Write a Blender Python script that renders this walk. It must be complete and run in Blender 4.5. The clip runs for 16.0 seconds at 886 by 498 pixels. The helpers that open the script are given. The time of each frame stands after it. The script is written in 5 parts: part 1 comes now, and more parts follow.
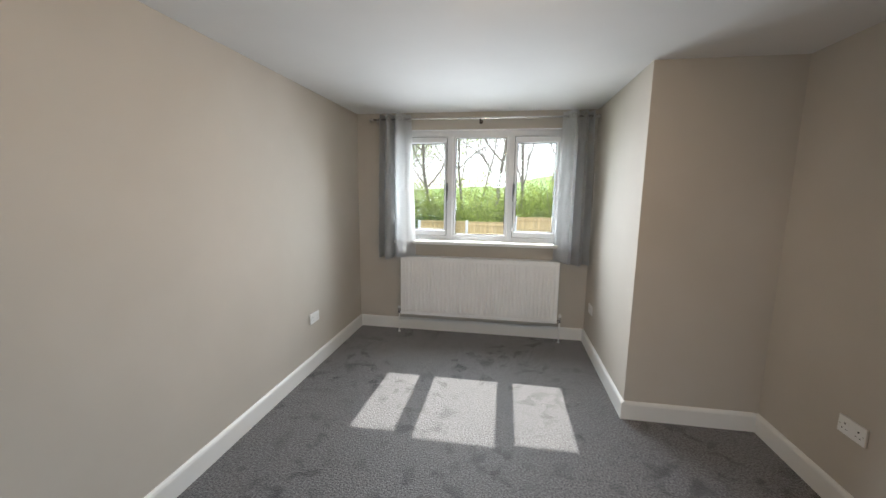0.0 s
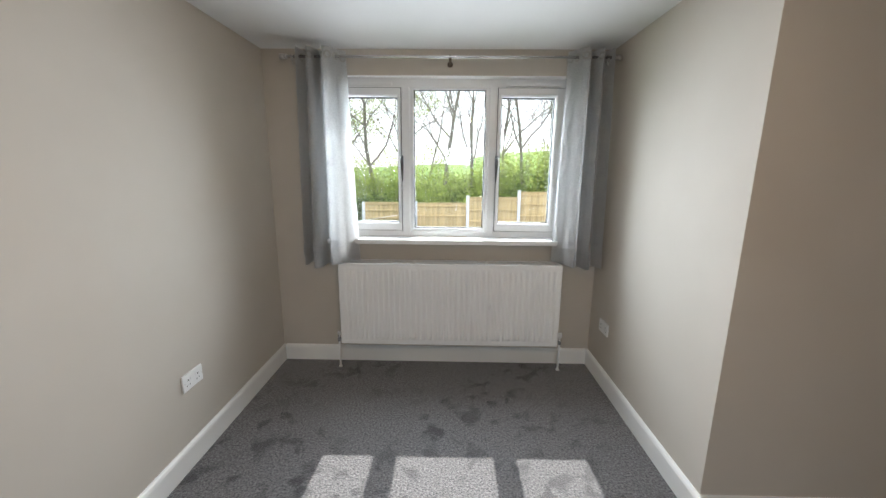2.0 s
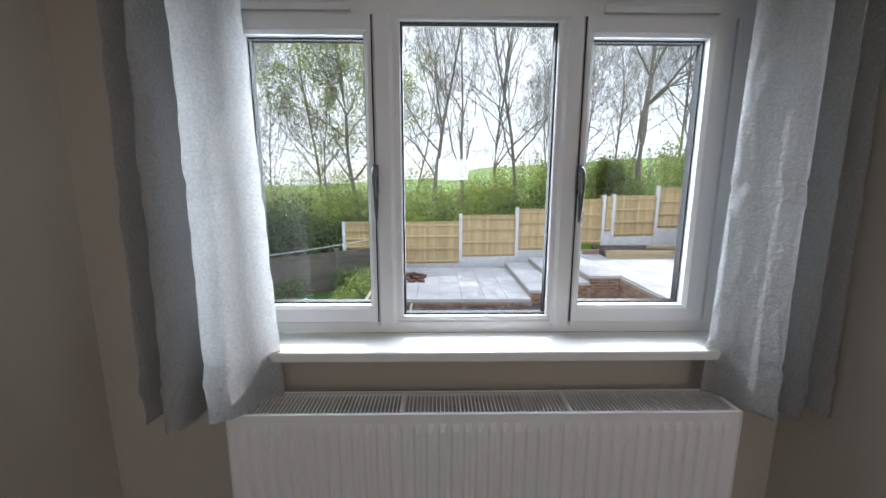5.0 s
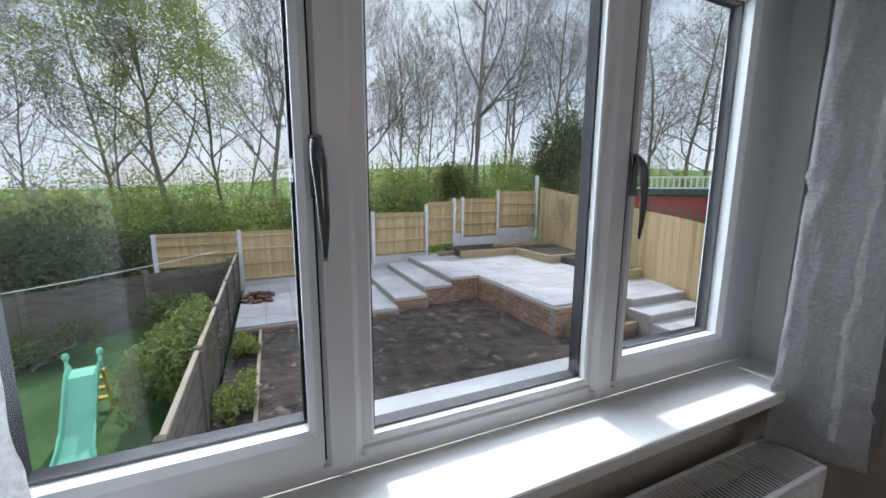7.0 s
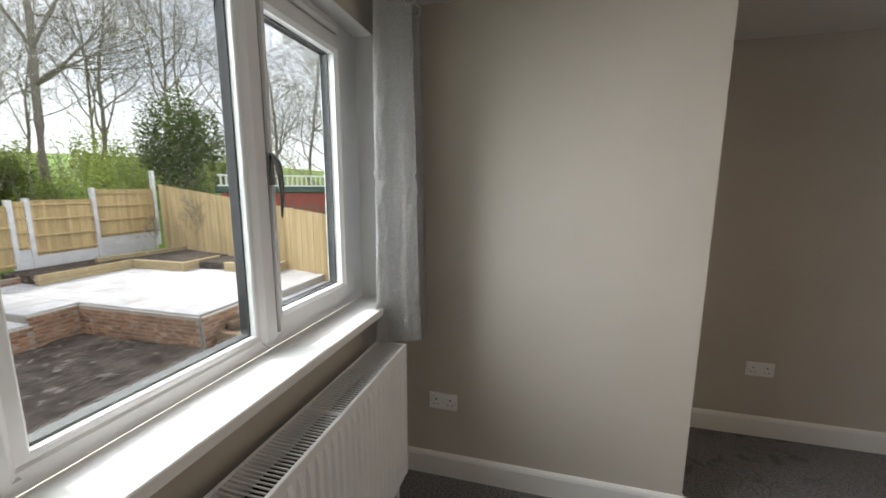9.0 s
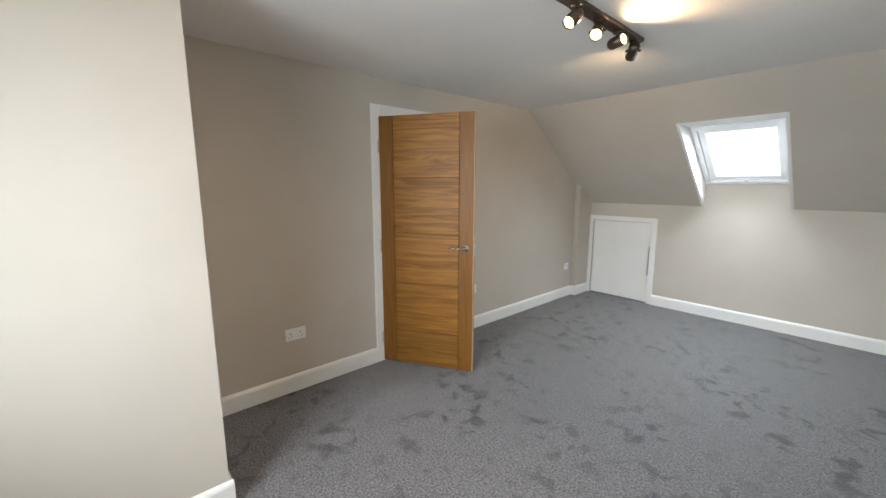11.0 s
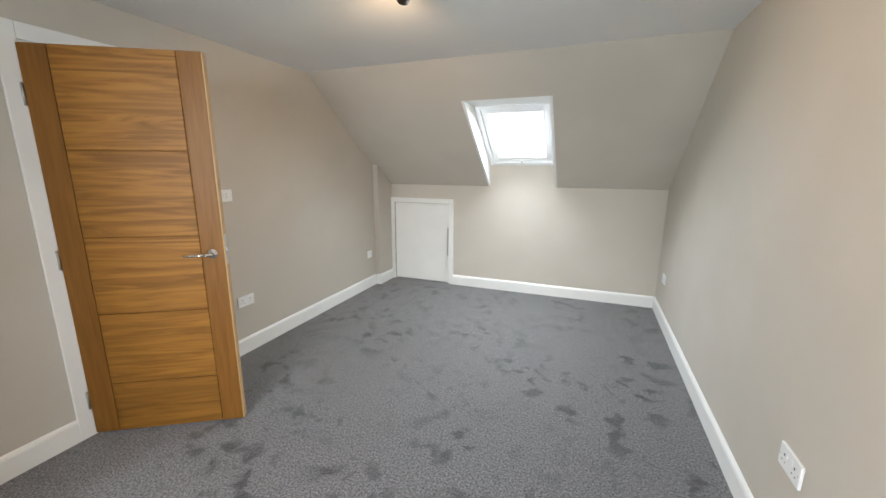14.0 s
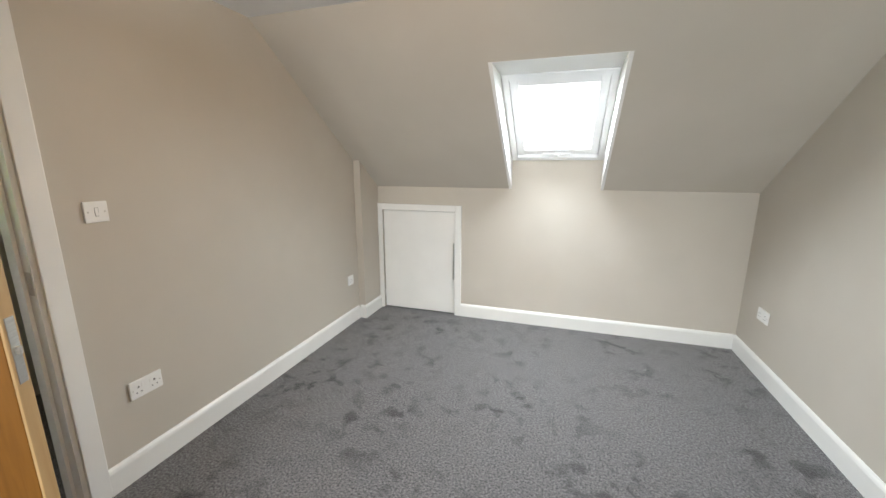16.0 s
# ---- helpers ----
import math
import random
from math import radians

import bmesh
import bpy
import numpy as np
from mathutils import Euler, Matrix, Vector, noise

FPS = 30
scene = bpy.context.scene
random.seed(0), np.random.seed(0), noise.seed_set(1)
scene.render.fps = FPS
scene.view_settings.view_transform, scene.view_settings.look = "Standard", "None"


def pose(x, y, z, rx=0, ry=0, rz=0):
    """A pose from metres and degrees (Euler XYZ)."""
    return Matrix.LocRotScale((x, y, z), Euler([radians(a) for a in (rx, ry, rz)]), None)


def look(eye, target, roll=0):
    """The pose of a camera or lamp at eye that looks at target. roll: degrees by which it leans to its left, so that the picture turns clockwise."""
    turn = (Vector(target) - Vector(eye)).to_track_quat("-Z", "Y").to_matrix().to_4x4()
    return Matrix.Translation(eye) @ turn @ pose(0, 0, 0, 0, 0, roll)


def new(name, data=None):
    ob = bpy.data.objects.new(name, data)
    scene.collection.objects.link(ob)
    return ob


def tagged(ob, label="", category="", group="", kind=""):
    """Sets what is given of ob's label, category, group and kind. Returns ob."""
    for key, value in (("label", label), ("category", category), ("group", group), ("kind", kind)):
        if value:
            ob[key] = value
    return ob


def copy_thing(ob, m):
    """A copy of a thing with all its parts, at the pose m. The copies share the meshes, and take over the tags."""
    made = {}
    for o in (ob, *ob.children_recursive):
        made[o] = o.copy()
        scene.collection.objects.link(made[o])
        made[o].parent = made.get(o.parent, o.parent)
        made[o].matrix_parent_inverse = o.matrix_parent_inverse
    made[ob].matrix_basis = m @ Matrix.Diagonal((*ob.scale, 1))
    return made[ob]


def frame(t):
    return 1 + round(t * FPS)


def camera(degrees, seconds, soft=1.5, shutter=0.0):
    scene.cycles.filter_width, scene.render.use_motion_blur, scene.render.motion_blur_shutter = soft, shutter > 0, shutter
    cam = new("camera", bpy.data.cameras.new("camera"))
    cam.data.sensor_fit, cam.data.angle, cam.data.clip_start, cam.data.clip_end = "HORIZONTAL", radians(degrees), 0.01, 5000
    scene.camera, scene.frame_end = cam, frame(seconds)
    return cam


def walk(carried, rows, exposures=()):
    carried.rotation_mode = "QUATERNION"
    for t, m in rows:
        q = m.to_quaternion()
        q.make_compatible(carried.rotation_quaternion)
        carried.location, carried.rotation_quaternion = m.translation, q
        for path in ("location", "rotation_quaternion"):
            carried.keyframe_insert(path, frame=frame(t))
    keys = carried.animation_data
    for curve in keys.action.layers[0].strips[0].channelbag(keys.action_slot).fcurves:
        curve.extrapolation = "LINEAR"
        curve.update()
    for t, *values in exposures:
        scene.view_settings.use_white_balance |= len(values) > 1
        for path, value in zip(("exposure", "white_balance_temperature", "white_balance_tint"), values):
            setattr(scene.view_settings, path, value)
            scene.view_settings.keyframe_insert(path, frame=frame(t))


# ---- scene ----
cam = camera(98.6, 16.0, shutter=0.1)
PATH = [
    (0, (0.06, 0.49, 1.506), (-0.257, 2.442, 1.203), 0.7),
    (0.5, (-0.06, 0.701, 1.482), (-0.122, 2.671, 1.139), 0.9),
    (1, (-0.086, 1.016, 1.514), (-0.071, 2.967, 1.073), 0.8),
    (1.5, (-0.121, 1.335, 1.485), (-0.133, 3.29, 1.062), 0.7),
    (2, (-0.2, 1.628, 1.484), (-0.234, 3.586, 1.077), 0.5),
    (2.5, (-0.209, 1.959, 1.488), (-0.243, 3.918, 1.089), 0.4),
    (3, (-0.238, 2.257, 1.498), (-0.276, 4.216, 1.096), 0.3),
    (3.5, (-0.304, 2.509, 1.509), (-0.348, 4.471, 1.119), 0.2),
    (4, (-0.322, 2.78, 1.514), (-0.36, 4.743, 1.134), 0.2),
    (4.2, (-0.323, 2.886, 1.527), (-0.357, 4.852, 1.161), 0.2),
    (6.3, (-0.491, 3.637, 1.509), (-0.134, 5.579, 1.192), 0.3),
    (6.5, (-0.525, 3.751, 1.509), (-0.085, 5.676, 1.193), 0.4),
    (7, (-0.622, 3.852, 1.505), (0.191, 5.652, 1.192), 0.3),
    (7.5, (-0.663, 3.788, 1.501), (0.545, 5.352, 1.19), 0.1),
    (8, (-0.732, 3.689, 1.497), (0.72, 5.029, 1.185), -0.0),
    (8.5, (-0.79, 3.654, 1.492), (0.841, 4.769, 1.177), 0.0),
    (9, (-0.848, 3.69, 1.483), (1.061, 4.196, 1.169), 0.2),
    (9.5, (-0.889, 3.625, 1.488), (1.081, 3.494, 1.174), -0.1),
    (9.8, (-0.889, 3.597, 1.477), (1.03, 3.129, 1.163), -0.1),
    (10, (-0.919, 3.529, 1.483), (0.959, 2.919, 1.164), -0.1),
    (10.2, (-0.931, 3.474, 1.475), (0.894, 2.72, 1.159), -0.1),
    (12.3, (-0.911, 3.254, 1.462), (-0.073, 1.481, 1.068), 0.4),
    (12.5, (-0.907, 3.237, 1.461), (-0.11, 1.448, 1.058), 0.3),
    (13, (-0.931, 3.094, 1.462), (-0.17, 1.292, 1.043), 0.2),
    (13.5, (-0.911, 2.927, 1.458), (-0.157, 1.123, 1.038), 0.2),
    (14, (-0.768, 2.728, 1.453), (-0.07, 0.901, 1.035), 0.3),
    (14.5, (-0.635, 2.517, 1.438), (-0.033, 0.656, 1.02), 0.1),
    (15, (-0.538, 2.228, 1.439), (0.056, 0.365, 1.023), 0.0),
    (15.5, (-0.354, 1.981, 1.429), (0.238, 0.118, 1.009), 0.1),
    (16, (-0.135, 1.739, 1.43), (0.461, -0.123, 1.008), 0.1),
]
EXPOSURES = [(0.0, 0.96, 6300, 10), (2.0, 0.94, 6200, 10), (3.5, 0.82, 6200, 12), (4.2, 0.66, 6150, 13), (6.3, -0.54, 5850, 14), (7.0, -0.50, 5850, 14), (8.0, -0.48, 6350, 15), (8.5, -0.26, 6450, 14),
             (9.0, 0.12, 6650, 12), (9.5, 0.55, 6750, 11), (10.0, 0.92, 6350, 10), (12.3, 1.66, 6500, 10), (14.0, 1.66, 6500, 10), (16.0, 1.72, 6700, 10)]
walk(cam, [(t, look(eye, target, roll)) for t, eye, target, roll in PATH], EXPOSURES)

# ---- world, sun and daylight ----
SUN_EL = radians(45.8)
world = bpy.data.worlds.new("world")
scene.world = world
world.use_nodes = True
wt = world.node_tree
wt.nodes.clear()
w_out = wt.nodes.new("ShaderNodeOutputWorld")
w_bg = wt.nodes.new("ShaderNodeBackground")
w_sky = wt.nodes.new("ShaderNodeTexSky")
w_sky.sky_type = "NISHITA"
w_sky.sun_disc = False
w_sky.sun_elevation = SUN_EL
w_sky.sun_rotation = 0.0
w_sky.air_density, w_sky.dust_density, w_sky.ozone_density = 1.0, 2.0, 1.0
w_co = wt.nodes.new("ShaderNodeTexCoord")
w_map = wt.nodes.new("ShaderNodeMapping")
w_map.inputs["Scale"].default_value = (1.4, 1.4, 4.0)
w_noise = wt.nodes.new("ShaderNodeTexNoise")
w_noise.inputs["Scale"].default_value, w_noise.inputs["Detail"].default_value = 1.6, 7.0
w_ramp = wt.nodes.new("ShaderNodeValToRGB")
w_ramp.color_ramp.elements[0].position, w_ramp.color_ramp.elements[1].position = 0.30, 0.56
w_ramp.color_ramp.elements[0].color = (0.35, 0.35, 0.35, 1)
w_mix = wt.nodes.new("ShaderNodeMix")
w_mix.data_type = "RGBA"
w_mix.inputs[7].default_value = (16.0, 16.4, 17.2, 1)      # bright thin cloud
wt.links.new(w_co.outputs["Generated"], w_map.inputs["Vector"])
wt.links.new(w_map.outputs["Vector"], w_noise.inputs["Vector"])
wt.links.new(w_noise.outputs["Fac"], w_ramp.inputs["Fac"])
wt.links.new(w_ramp.outputs["Color"], w_mix.inputs[0])
wt.links.new(w_sky.outputs["Color"], w_mix.inputs[6])
wt.links.new(w_mix.outputs[2], w_bg.inputs["Color"])
w_bg.inputs["Strength"].default_value = 0.10
wt.links.new(w_bg.outputs["Background"], w_out.inputs["Surface"])

sun = new("sun", bpy.data.lights.new("sun", "SUN"))
sun.data.energy, sun.data.angle, sun.data.color = 5.0, radians(0.6), (1.0, 0.95, 0.87)
sun.matrix_world = look((0, 0, 0), (0, -math.cos(SUN_EL), -math.sin(SUN_EL)))

SPOT_WATTS = 7.8          # each of the four ceiling spots
ROOF_LIGHT_WATTS = 11.5    # sky seen through the roof window
WINDOW_LIGHT_WATTS = 31.0  # sky seen through the casement


# ---- materials ----
def material(name, col, col2=None, scale=5.0, stretch=(1, 1, 1), rough=0.6, rough2=None, metal=0.0, bump=0.0, bscale=60.0,
             bstretch=None, col3=None, scale3=1.2, edge3=(0.5, 0.6), vary=0.0, sheen=0.0, mask3=0.0, edge=(0.33, 0.67), detail=6.0, distort=0.0, bdist=0.01, spec=0.5):
    m = bpy.data.materials.new(name)
    m.use_nodes = True
    nt = m.node_tree
    nd, ln = nt.nodes, nt.links
    bs = nd["Principled BSDF"]
    co = nd.new("ShaderNodeTexCoord")

    def noise_at(sc, st, det, dis=0.0):
        mp = nd.new("ShaderNodeMapping")
        mp.inputs["Scale"].default_value = st
        ln.new(co.outputs["Object"], mp.inputs["Vector"])
        nz = nd.new("ShaderNodeTexNoise")
        nz.inputs["Scale"].default_value, nz.inputs["Detail"].default_value = sc, det
        nz.inputs["Distortion"].default_value = dis
        if vary:
            oi = nd.new("ShaderNodeObjectInfo")
            ad = nd.new("ShaderNodeVectorMath")
            ad.operation = "MULTIPLY_ADD"
            ad.inputs[1].default_value = (1, 1, 1)
            cm = nd.new("ShaderNodeCombineXYZ")
            mu = nd.new("ShaderNodeMath")
            mu.operation = "MULTIPLY"
            mu.inputs[1].default_value = 37.0
            ln.new(oi.outputs["Random"], mu.inputs[0])
            for k in range(3):
                ln.new(mu.outputs[0], cm.inputs[k])
            ln.new(mp.outputs["Vector"], ad.inputs[0])
            ln.new(cm.outputs[0], ad.inputs[2])
            ln.new(ad.outputs[0], nz.inputs["Vector"])
        else:
            ln.new(mp.outputs["Vector"], nz.inputs["Vector"])
        return nz

    def blend(fac, a, b):
        mx = nd.new("ShaderNodeMix")
        mx.data_type = "RGBA"
        ln.new(fac, mx.inputs[0])
        for k, v in ((6, a), (7, b)):
            if isinstance(v, tuple):
                mx.inputs[k].default_value = (*v, 1)
            else:
                ln.new(v, mx.inputs[k])
        return mx.outputs[2]

    out = col
    n1 = noise_at(scale, stretch, detail, distort)
    if col2:
        rp = nd.new("ShaderNodeValToRGB")
        rp.color_ramp.elements[0].position, rp.color_ramp.elements[1].position = edge
        ln.new(n1.outputs["Fac"], rp.inputs["Fac"])
        out = blend(rp.outputs["Color"], col, col2)
    if col3:
        n3 = noise_at(scale3, (1, 1, 1), 3.0, 0.4)
        rp = nd.new("ShaderNodeValToRGB")
        rp.color_ramp.elements[0].position, rp.color_ramp.elements[1].position = edge3
        ln.new(n3.outputs["Fac"], rp.inputs["Fac"])
        fac = rp.outputs["Color"]
        if mask3:
            n4 = noise_at(mask3, (1, 1, 1), 4.0, 0.6)
            r4 = nd.new("ShaderNodeMapRange")
            r4.inputs["From Min"].default_value, r4.inputs["From Max"].default_value = 0.38, 0.62
            ln.new(n4.outputs["Fac"], r4.inputs["Value"])
            mm = nd.new("ShaderNodeMath")
            mm.operation = "MULTIPLY"
            ln.new(fac, mm.inputs[0])
            ln.new(r4.outputs[0], mm.inputs[1])
            fac = mm.outputs[0]
        out = blend(fac, out, col3)
    if vary:
        oi = nd.new("ShaderNodeObjectInfo")
        mr = nd.new("ShaderNodeMapRange")
        mr.inputs["To Min"].default_value, mr.inputs["To Max"].default_value = 1 - vary, 1 + vary
        ln.new(oi.outputs["Random"], mr.inputs["Value"])
        hs = nd.new("ShaderNodeHueSaturation")
        ln.new(mr.outputs[0], hs.inputs["Value"])
        if isinstance(out, tuple):
            hs.inputs["Color"].default_value = (*out, 1)
        else:
            ln.new(out, hs.inputs["Color"])
        out = hs.outputs["Color"]
    if isinstance(out, tuple):
        bs.inputs["Base Color"].default_value = (*out, 1)
    else:
        ln.new(out, bs.inputs["Base Color"])
    bs.inputs["Roughness"].default_value, bs.inputs["Metallic"].default_value = rough, metal
    bs.inputs["Specular IOR Level"].default_value = spec
    if rough2 is not None:
        mr = nd.new("ShaderNodeMapRange")
        mr.inputs["To Min"].default_value, mr.inputs["To Max"].default_value = rough, rough2
        ln.new(n1.outputs["Fac"], mr.inputs["Value"])
        ln.new(mr.outputs[0], bs.inputs["Roughness"])
    if sheen:
        bs.inputs["Sheen Weight"].default_value = sheen
        bs.inputs["Sheen Roughness"].default_value = 0.4
    if bump:
        nb = noise_at(bscale, bstretch or (1, 1, 1), 4.0)
        bp = nd.new("ShaderNodeBump")
        bp.inputs["Strength"].default_value, bp.inputs["Distance"].default_value = bump, bdist
        ln.new(nb.outputs["Fac"], bp.inputs["Height"])
        ln.new(bp.outputs["Normal"], bs.inputs["Normal"])
    return m


def leaf_material(name, col, col2, through_col):
    """Leaves that let some light through."""
    m = material(name, col, col2, scale=0.9, rough=0.6)
    nt = m.node_tree
    bs, out = nt.nodes["Principled BSDF"], nt.nodes["Material Output"]
    tl = nt.nodes.new("ShaderNodeBsdfTranslucent")
    tl.inputs["Color"].default_value = (*through_col, 1)
    mx = nt.nodes.new("ShaderNodeMixShader")
    mx.inputs[0].default_value = 0.5
    nt.links.new(bs.outputs[0], mx.inputs[1])
    nt.links.new(tl.outputs[0], mx.inputs[2])
    nt.links.new(mx.outputs[0], out.inputs["Surface"])
    return m


def cloth_material(name, col, col2, through_col):
    """Satin cloth with fine nap that lets a little light through."""
    m = material(name, col, col2, scale=140, detail=4, edge=(0.38, 0.64), rough=0.42, rough2=0.62, bump=0.7, bscale=90, bdist=0.005, sheen=0.4)
    nt = m.node_tree
    bs, out = nt.nodes["Principled BSDF"], nt.nodes["Material Output"]
    tl = nt.nodes.new("ShaderNodeBsdfTranslucent")
    tl.inputs["Color"].default_value = (*through_col, 1)
    mx = nt.nodes.new("ShaderNodeMixShader")
    mx.inputs[0].default_value = 0.10
    nt.links.new(bs.outputs[0], mx.inputs[1])
    nt.links.new(tl.outputs[0], mx.inputs[2])
    nt.links.new(mx.outputs[0], out.inputs["Surface"])
    return m


def glass_material(name, tint=(0.97, 0.99, 0.98)):
    m = bpy.data.materials.new(name)
    m.use_nodes = True
    nt = m.node_tree
    nt.nodes.clear()
    o = nt.nodes.new("ShaderNodeOutputMaterial")
    mx = nt.nodes.new("ShaderNodeMixShader")
    tr = nt.nodes.new("ShaderNodeBsdfTransparent")
    gl = nt.nodes.new("ShaderNodeBsdfGlossy")
    lw = nt.nodes.new("ShaderNodeLayerWeight")
    lw.inputs["Blend"].default_value = 0.5
    pw = nt.nodes.new("ShaderNodeMath")
    pw.operation = "POWER"
    pw.inputs[1].default_value = 4.0
    nt.links.new(lw.outputs["Facing"], pw.inputs[0])
    fr = nt.nodes.new("ShaderNodeMapRange")
    fr.inputs["To Min"].default_value, fr.inputs["To Max"].default_value = 0.042, 0.85
    nt.links.new(pw.outputs[0], fr.inputs["Value"])
    tr.inputs["Color"].default_value = (*tint, 1)
    gl.inputs["Roughness"].default_value = 0.0
    nt.links.new(fr.outputs[0], mx.inputs[0])
    nt.links.new(tr.outputs[0], mx.inputs[1])
    nt.links.new(gl.outputs[0], mx.inputs[2])
    nt.links.new(mx.outputs[0], o.inputs["Surface"])
    return m


def glow_material(name, col, strength):
    m = bpy.data.materials.new(name)
    m.use_nodes = True
    bs = m.node_tree.nodes["Principled BSDF"]
    bs.inputs["Base Color"].default_value = (*col, 1)
    bs.inputs["Emission Color"].default_value = (*col, 1)
    bs.inputs["Emission Strength"].default_value = strength
    return m


M_WALL = material("wall_paint", (0.520, 0.480, 0.421), (0.550, 0.510, 0.451), scale=2.2, rough=0.82, bump=0.12, bscale=180, bdist=0.002, col3=(0.500, 0.460, 0.401), scale3=0.9, edge3=(0.45, 0.75))
M_CEIL = material("ceiling_paint", (0.76, 0.755, 0.745), (0.80, 0.795, 0.785), scale=1.6, rough=0.85, bump=0.10, bscale=150, bdist=0.002)
M_WHITE = material("white_gloss", (0.78, 0.78, 0.76), (0.82, 0.82, 0.80), scale=3, rough=0.32, rough2=0.42, bump=0.03, bscale=40, bdist=0.002)
M_UPVC = material("white_upvc", (0.78, 0.79, 0.80), (0.82, 0.83, 0.84), scale=4, rough=0.28, rough2=0.36)
M_ENAMEL = material("radiator_enamel", (0.80, 0.80, 0.79), (0.84, 0.84, 0.83), scale=4, rough=0.25, rough2=0.33)
M_PLASTIC = material("white_plastic", (0.80, 0.80, 0.79), (0.83, 0.83, 0.82), scale=12, rough=0.3)
# near-black that stands for the shade in holes and gaps
M_DARK = material("recess_shade", (0.02, 0.02, 0.022), rough=0.6)
M_GASKET = material("black_gasket", (0.010, 0.010, 0.012), rough=0.6, spec=0.15)
M_CHROME = material("chrome", (0.72, 0.72, 0.73), (0.80, 0.80, 0.81), scale=20, rough=0.12, rough2=0.2, metal=1.0)
# chrome coloured dark: the dim room it would mirror is put into the colour
M_SATIN = material("chrome_with_dim_room", (0.12, 0.12, 0.125), (0.20, 0.20, 0.205), scale=20, rough=0.2, rough2=0.28, metal=1.0)
M_STEEL = material("brushed_steel", (0.50, 0.49, 0.47), (0.62, 0.61, 0.59), scale=40, stretch=(1, 1, 12), rough=0.28, rough2=0.4, metal=1.0)
M_BRONZE = material("dark_bronze", (0.10, 0.075, 0.055), (0.14, 0.105, 0.08), scale=20, rough=0.35, rough2=0.5, metal=0.8)
M_CARPET = material("carpet", (0.042, 0.041, 0.045), (0.235, 0.230, 0.238), scale=95, rough=0.55, detail=9, edge=(0.35, 0.66), bump=0.75, bscale=120, bdist=0.012,
                    col3=(0.036, 0.035, 0.040), scale3=8.5, edge3=(0.53, 0.63), mask3=1.9, sheen=0.2, spec=0.6)
M_CARPET.node_tree.nodes["Principled BSDF"].inputs["Diffuse Roughness"].default_value = 1.0
M_OAK_H = material("oak_across", (0.290, 0.128, 0.020), (0.165, 0.068, 0.009), scale=2.2, stretch=(0.6, 1, 10), edge=(0.35, 0.65), rough=0.42, rough2=0.55, distort=2.2, detail=10, spec=0.3, bump=0.15, bscale=14, bstretch=(0.8, 1, 26), bdist=0.003, vary=0.14)
M_OAK_V = material("oak_upright", (0.205, 0.086, 0.013), (0.155, 0.062, 0.008), scale=4.0, stretch=(11, 9, 0.8), rough=0.42, rough2=0.55, distort=0.6, spec=0.3, bump=0.10, bscale=14, bstretch=(22, 22, 1), bdist=0.003, vary=0.05)
M_OAK_EDGE = material("oak_edge", (0.50, 0.33, 0.16), (0.42, 0.26, 0.11), scale=4.0, stretch=(9, 9, 0.8), rough=0.5)
M_CURTAIN = cloth_material("curtain_satin", (0.58, 0.585, 0.585), (0.69, 0.695, 0.695), (0.45, 0.45, 0.45))
M_GLASS = glass_material("window_glass")
M_BULB = glow_material("lamp_glow", (1.0, 0.66, 0.30), 6.0)

M_SOIL = material("bare_soil", (0.032, 0.024, 0.020), (0.095, 0.076, 0.067), scale=4.2, rough=0.95, bump=1.0, bscale=7, bdist=0.12, col3=(0.20, 0.175, 0.16), scale3=5.5, edge3=(0.60, 0.70), detail=9)
M_GRASS = material("field_grass", (0.105, 0.20, 0.020), (0.155, 0.27, 0.032), scale=0.35, rough=0.9, bump=0.6, bscale=5, bdist=0.06, col3=(0.09, 0.17, 0.018), scale3=0.08, edge3=(0.5, 0.7), detail=9)
M_LAWN = material("lawn_grass", (0.04, 0.11, 0.02), (0.07, 0.17, 0.03), scale=6, rough=0.9, bump=0.8, bscale=50, bdist=0.03, detail=9)
M_SLAB = material("paving_slab", (0.46, 0.46, 0.49), (0.56, 0.56, 0.59), scale=5, rough=0.7, rough2=0.85, bump=0.25, bscale=60, bdist=0.004, vary=0.10, col3=(0.44, 0.42, 0.43), scale3=2.5, edge3=(0.55, 0.75))
M_CONC = material("concrete", (0.62, 0.63, 0.66), (0.72, 0.73, 0.76), scale=6, rough=0.85, bump=0.3, bscale=40, bdist=0.006, vary=0.06)
M_BRICK = material("reclaimed_brick", (0.26, 0.125, 0.075), (0.36, 0.23, 0.15), scale=7, rough=0.9, bump=0.6, bscale=50, bdist=0.008, vary=0.30, col3=(0.40, 0.33, 0.27), scale3=6, edge3=(0.55, 0.7))
M_OLDBRICK = material("broken_brick", (0.11, 0.050, 0.040), (0.20, 0.105, 0.085), scale=9, rough=0.92, bump=0.6, bscale=50, bdist=0.008, vary=0.35)
M_MORTAR = material("mortar", (0.30, 0.28, 0.25), (0.38, 0.35, 0.32), scale=20, rough=0.95, bump=0.4, bscale=80, bdist=0.005)
M_FENCE = material("new_fence_wood", (0.47, 0.35, 0.175), (0.59, 0.455, 0.255), scale=3, stretch=(6, 6, 0.7), rough=0.8, bump=0.3, bscale=20, bstretch=(8, 8, 1), bdist=0.006, vary=0.16)
M_SLEEPER = material("timber_sleeper", (0.40, 0.31, 0.17), (0.50, 0.41, 0.25), scale=4, stretch=(1, 1, 6), rough=0.8, bump=0.3, bscale=20, bdist=0.006, vary=0.14)
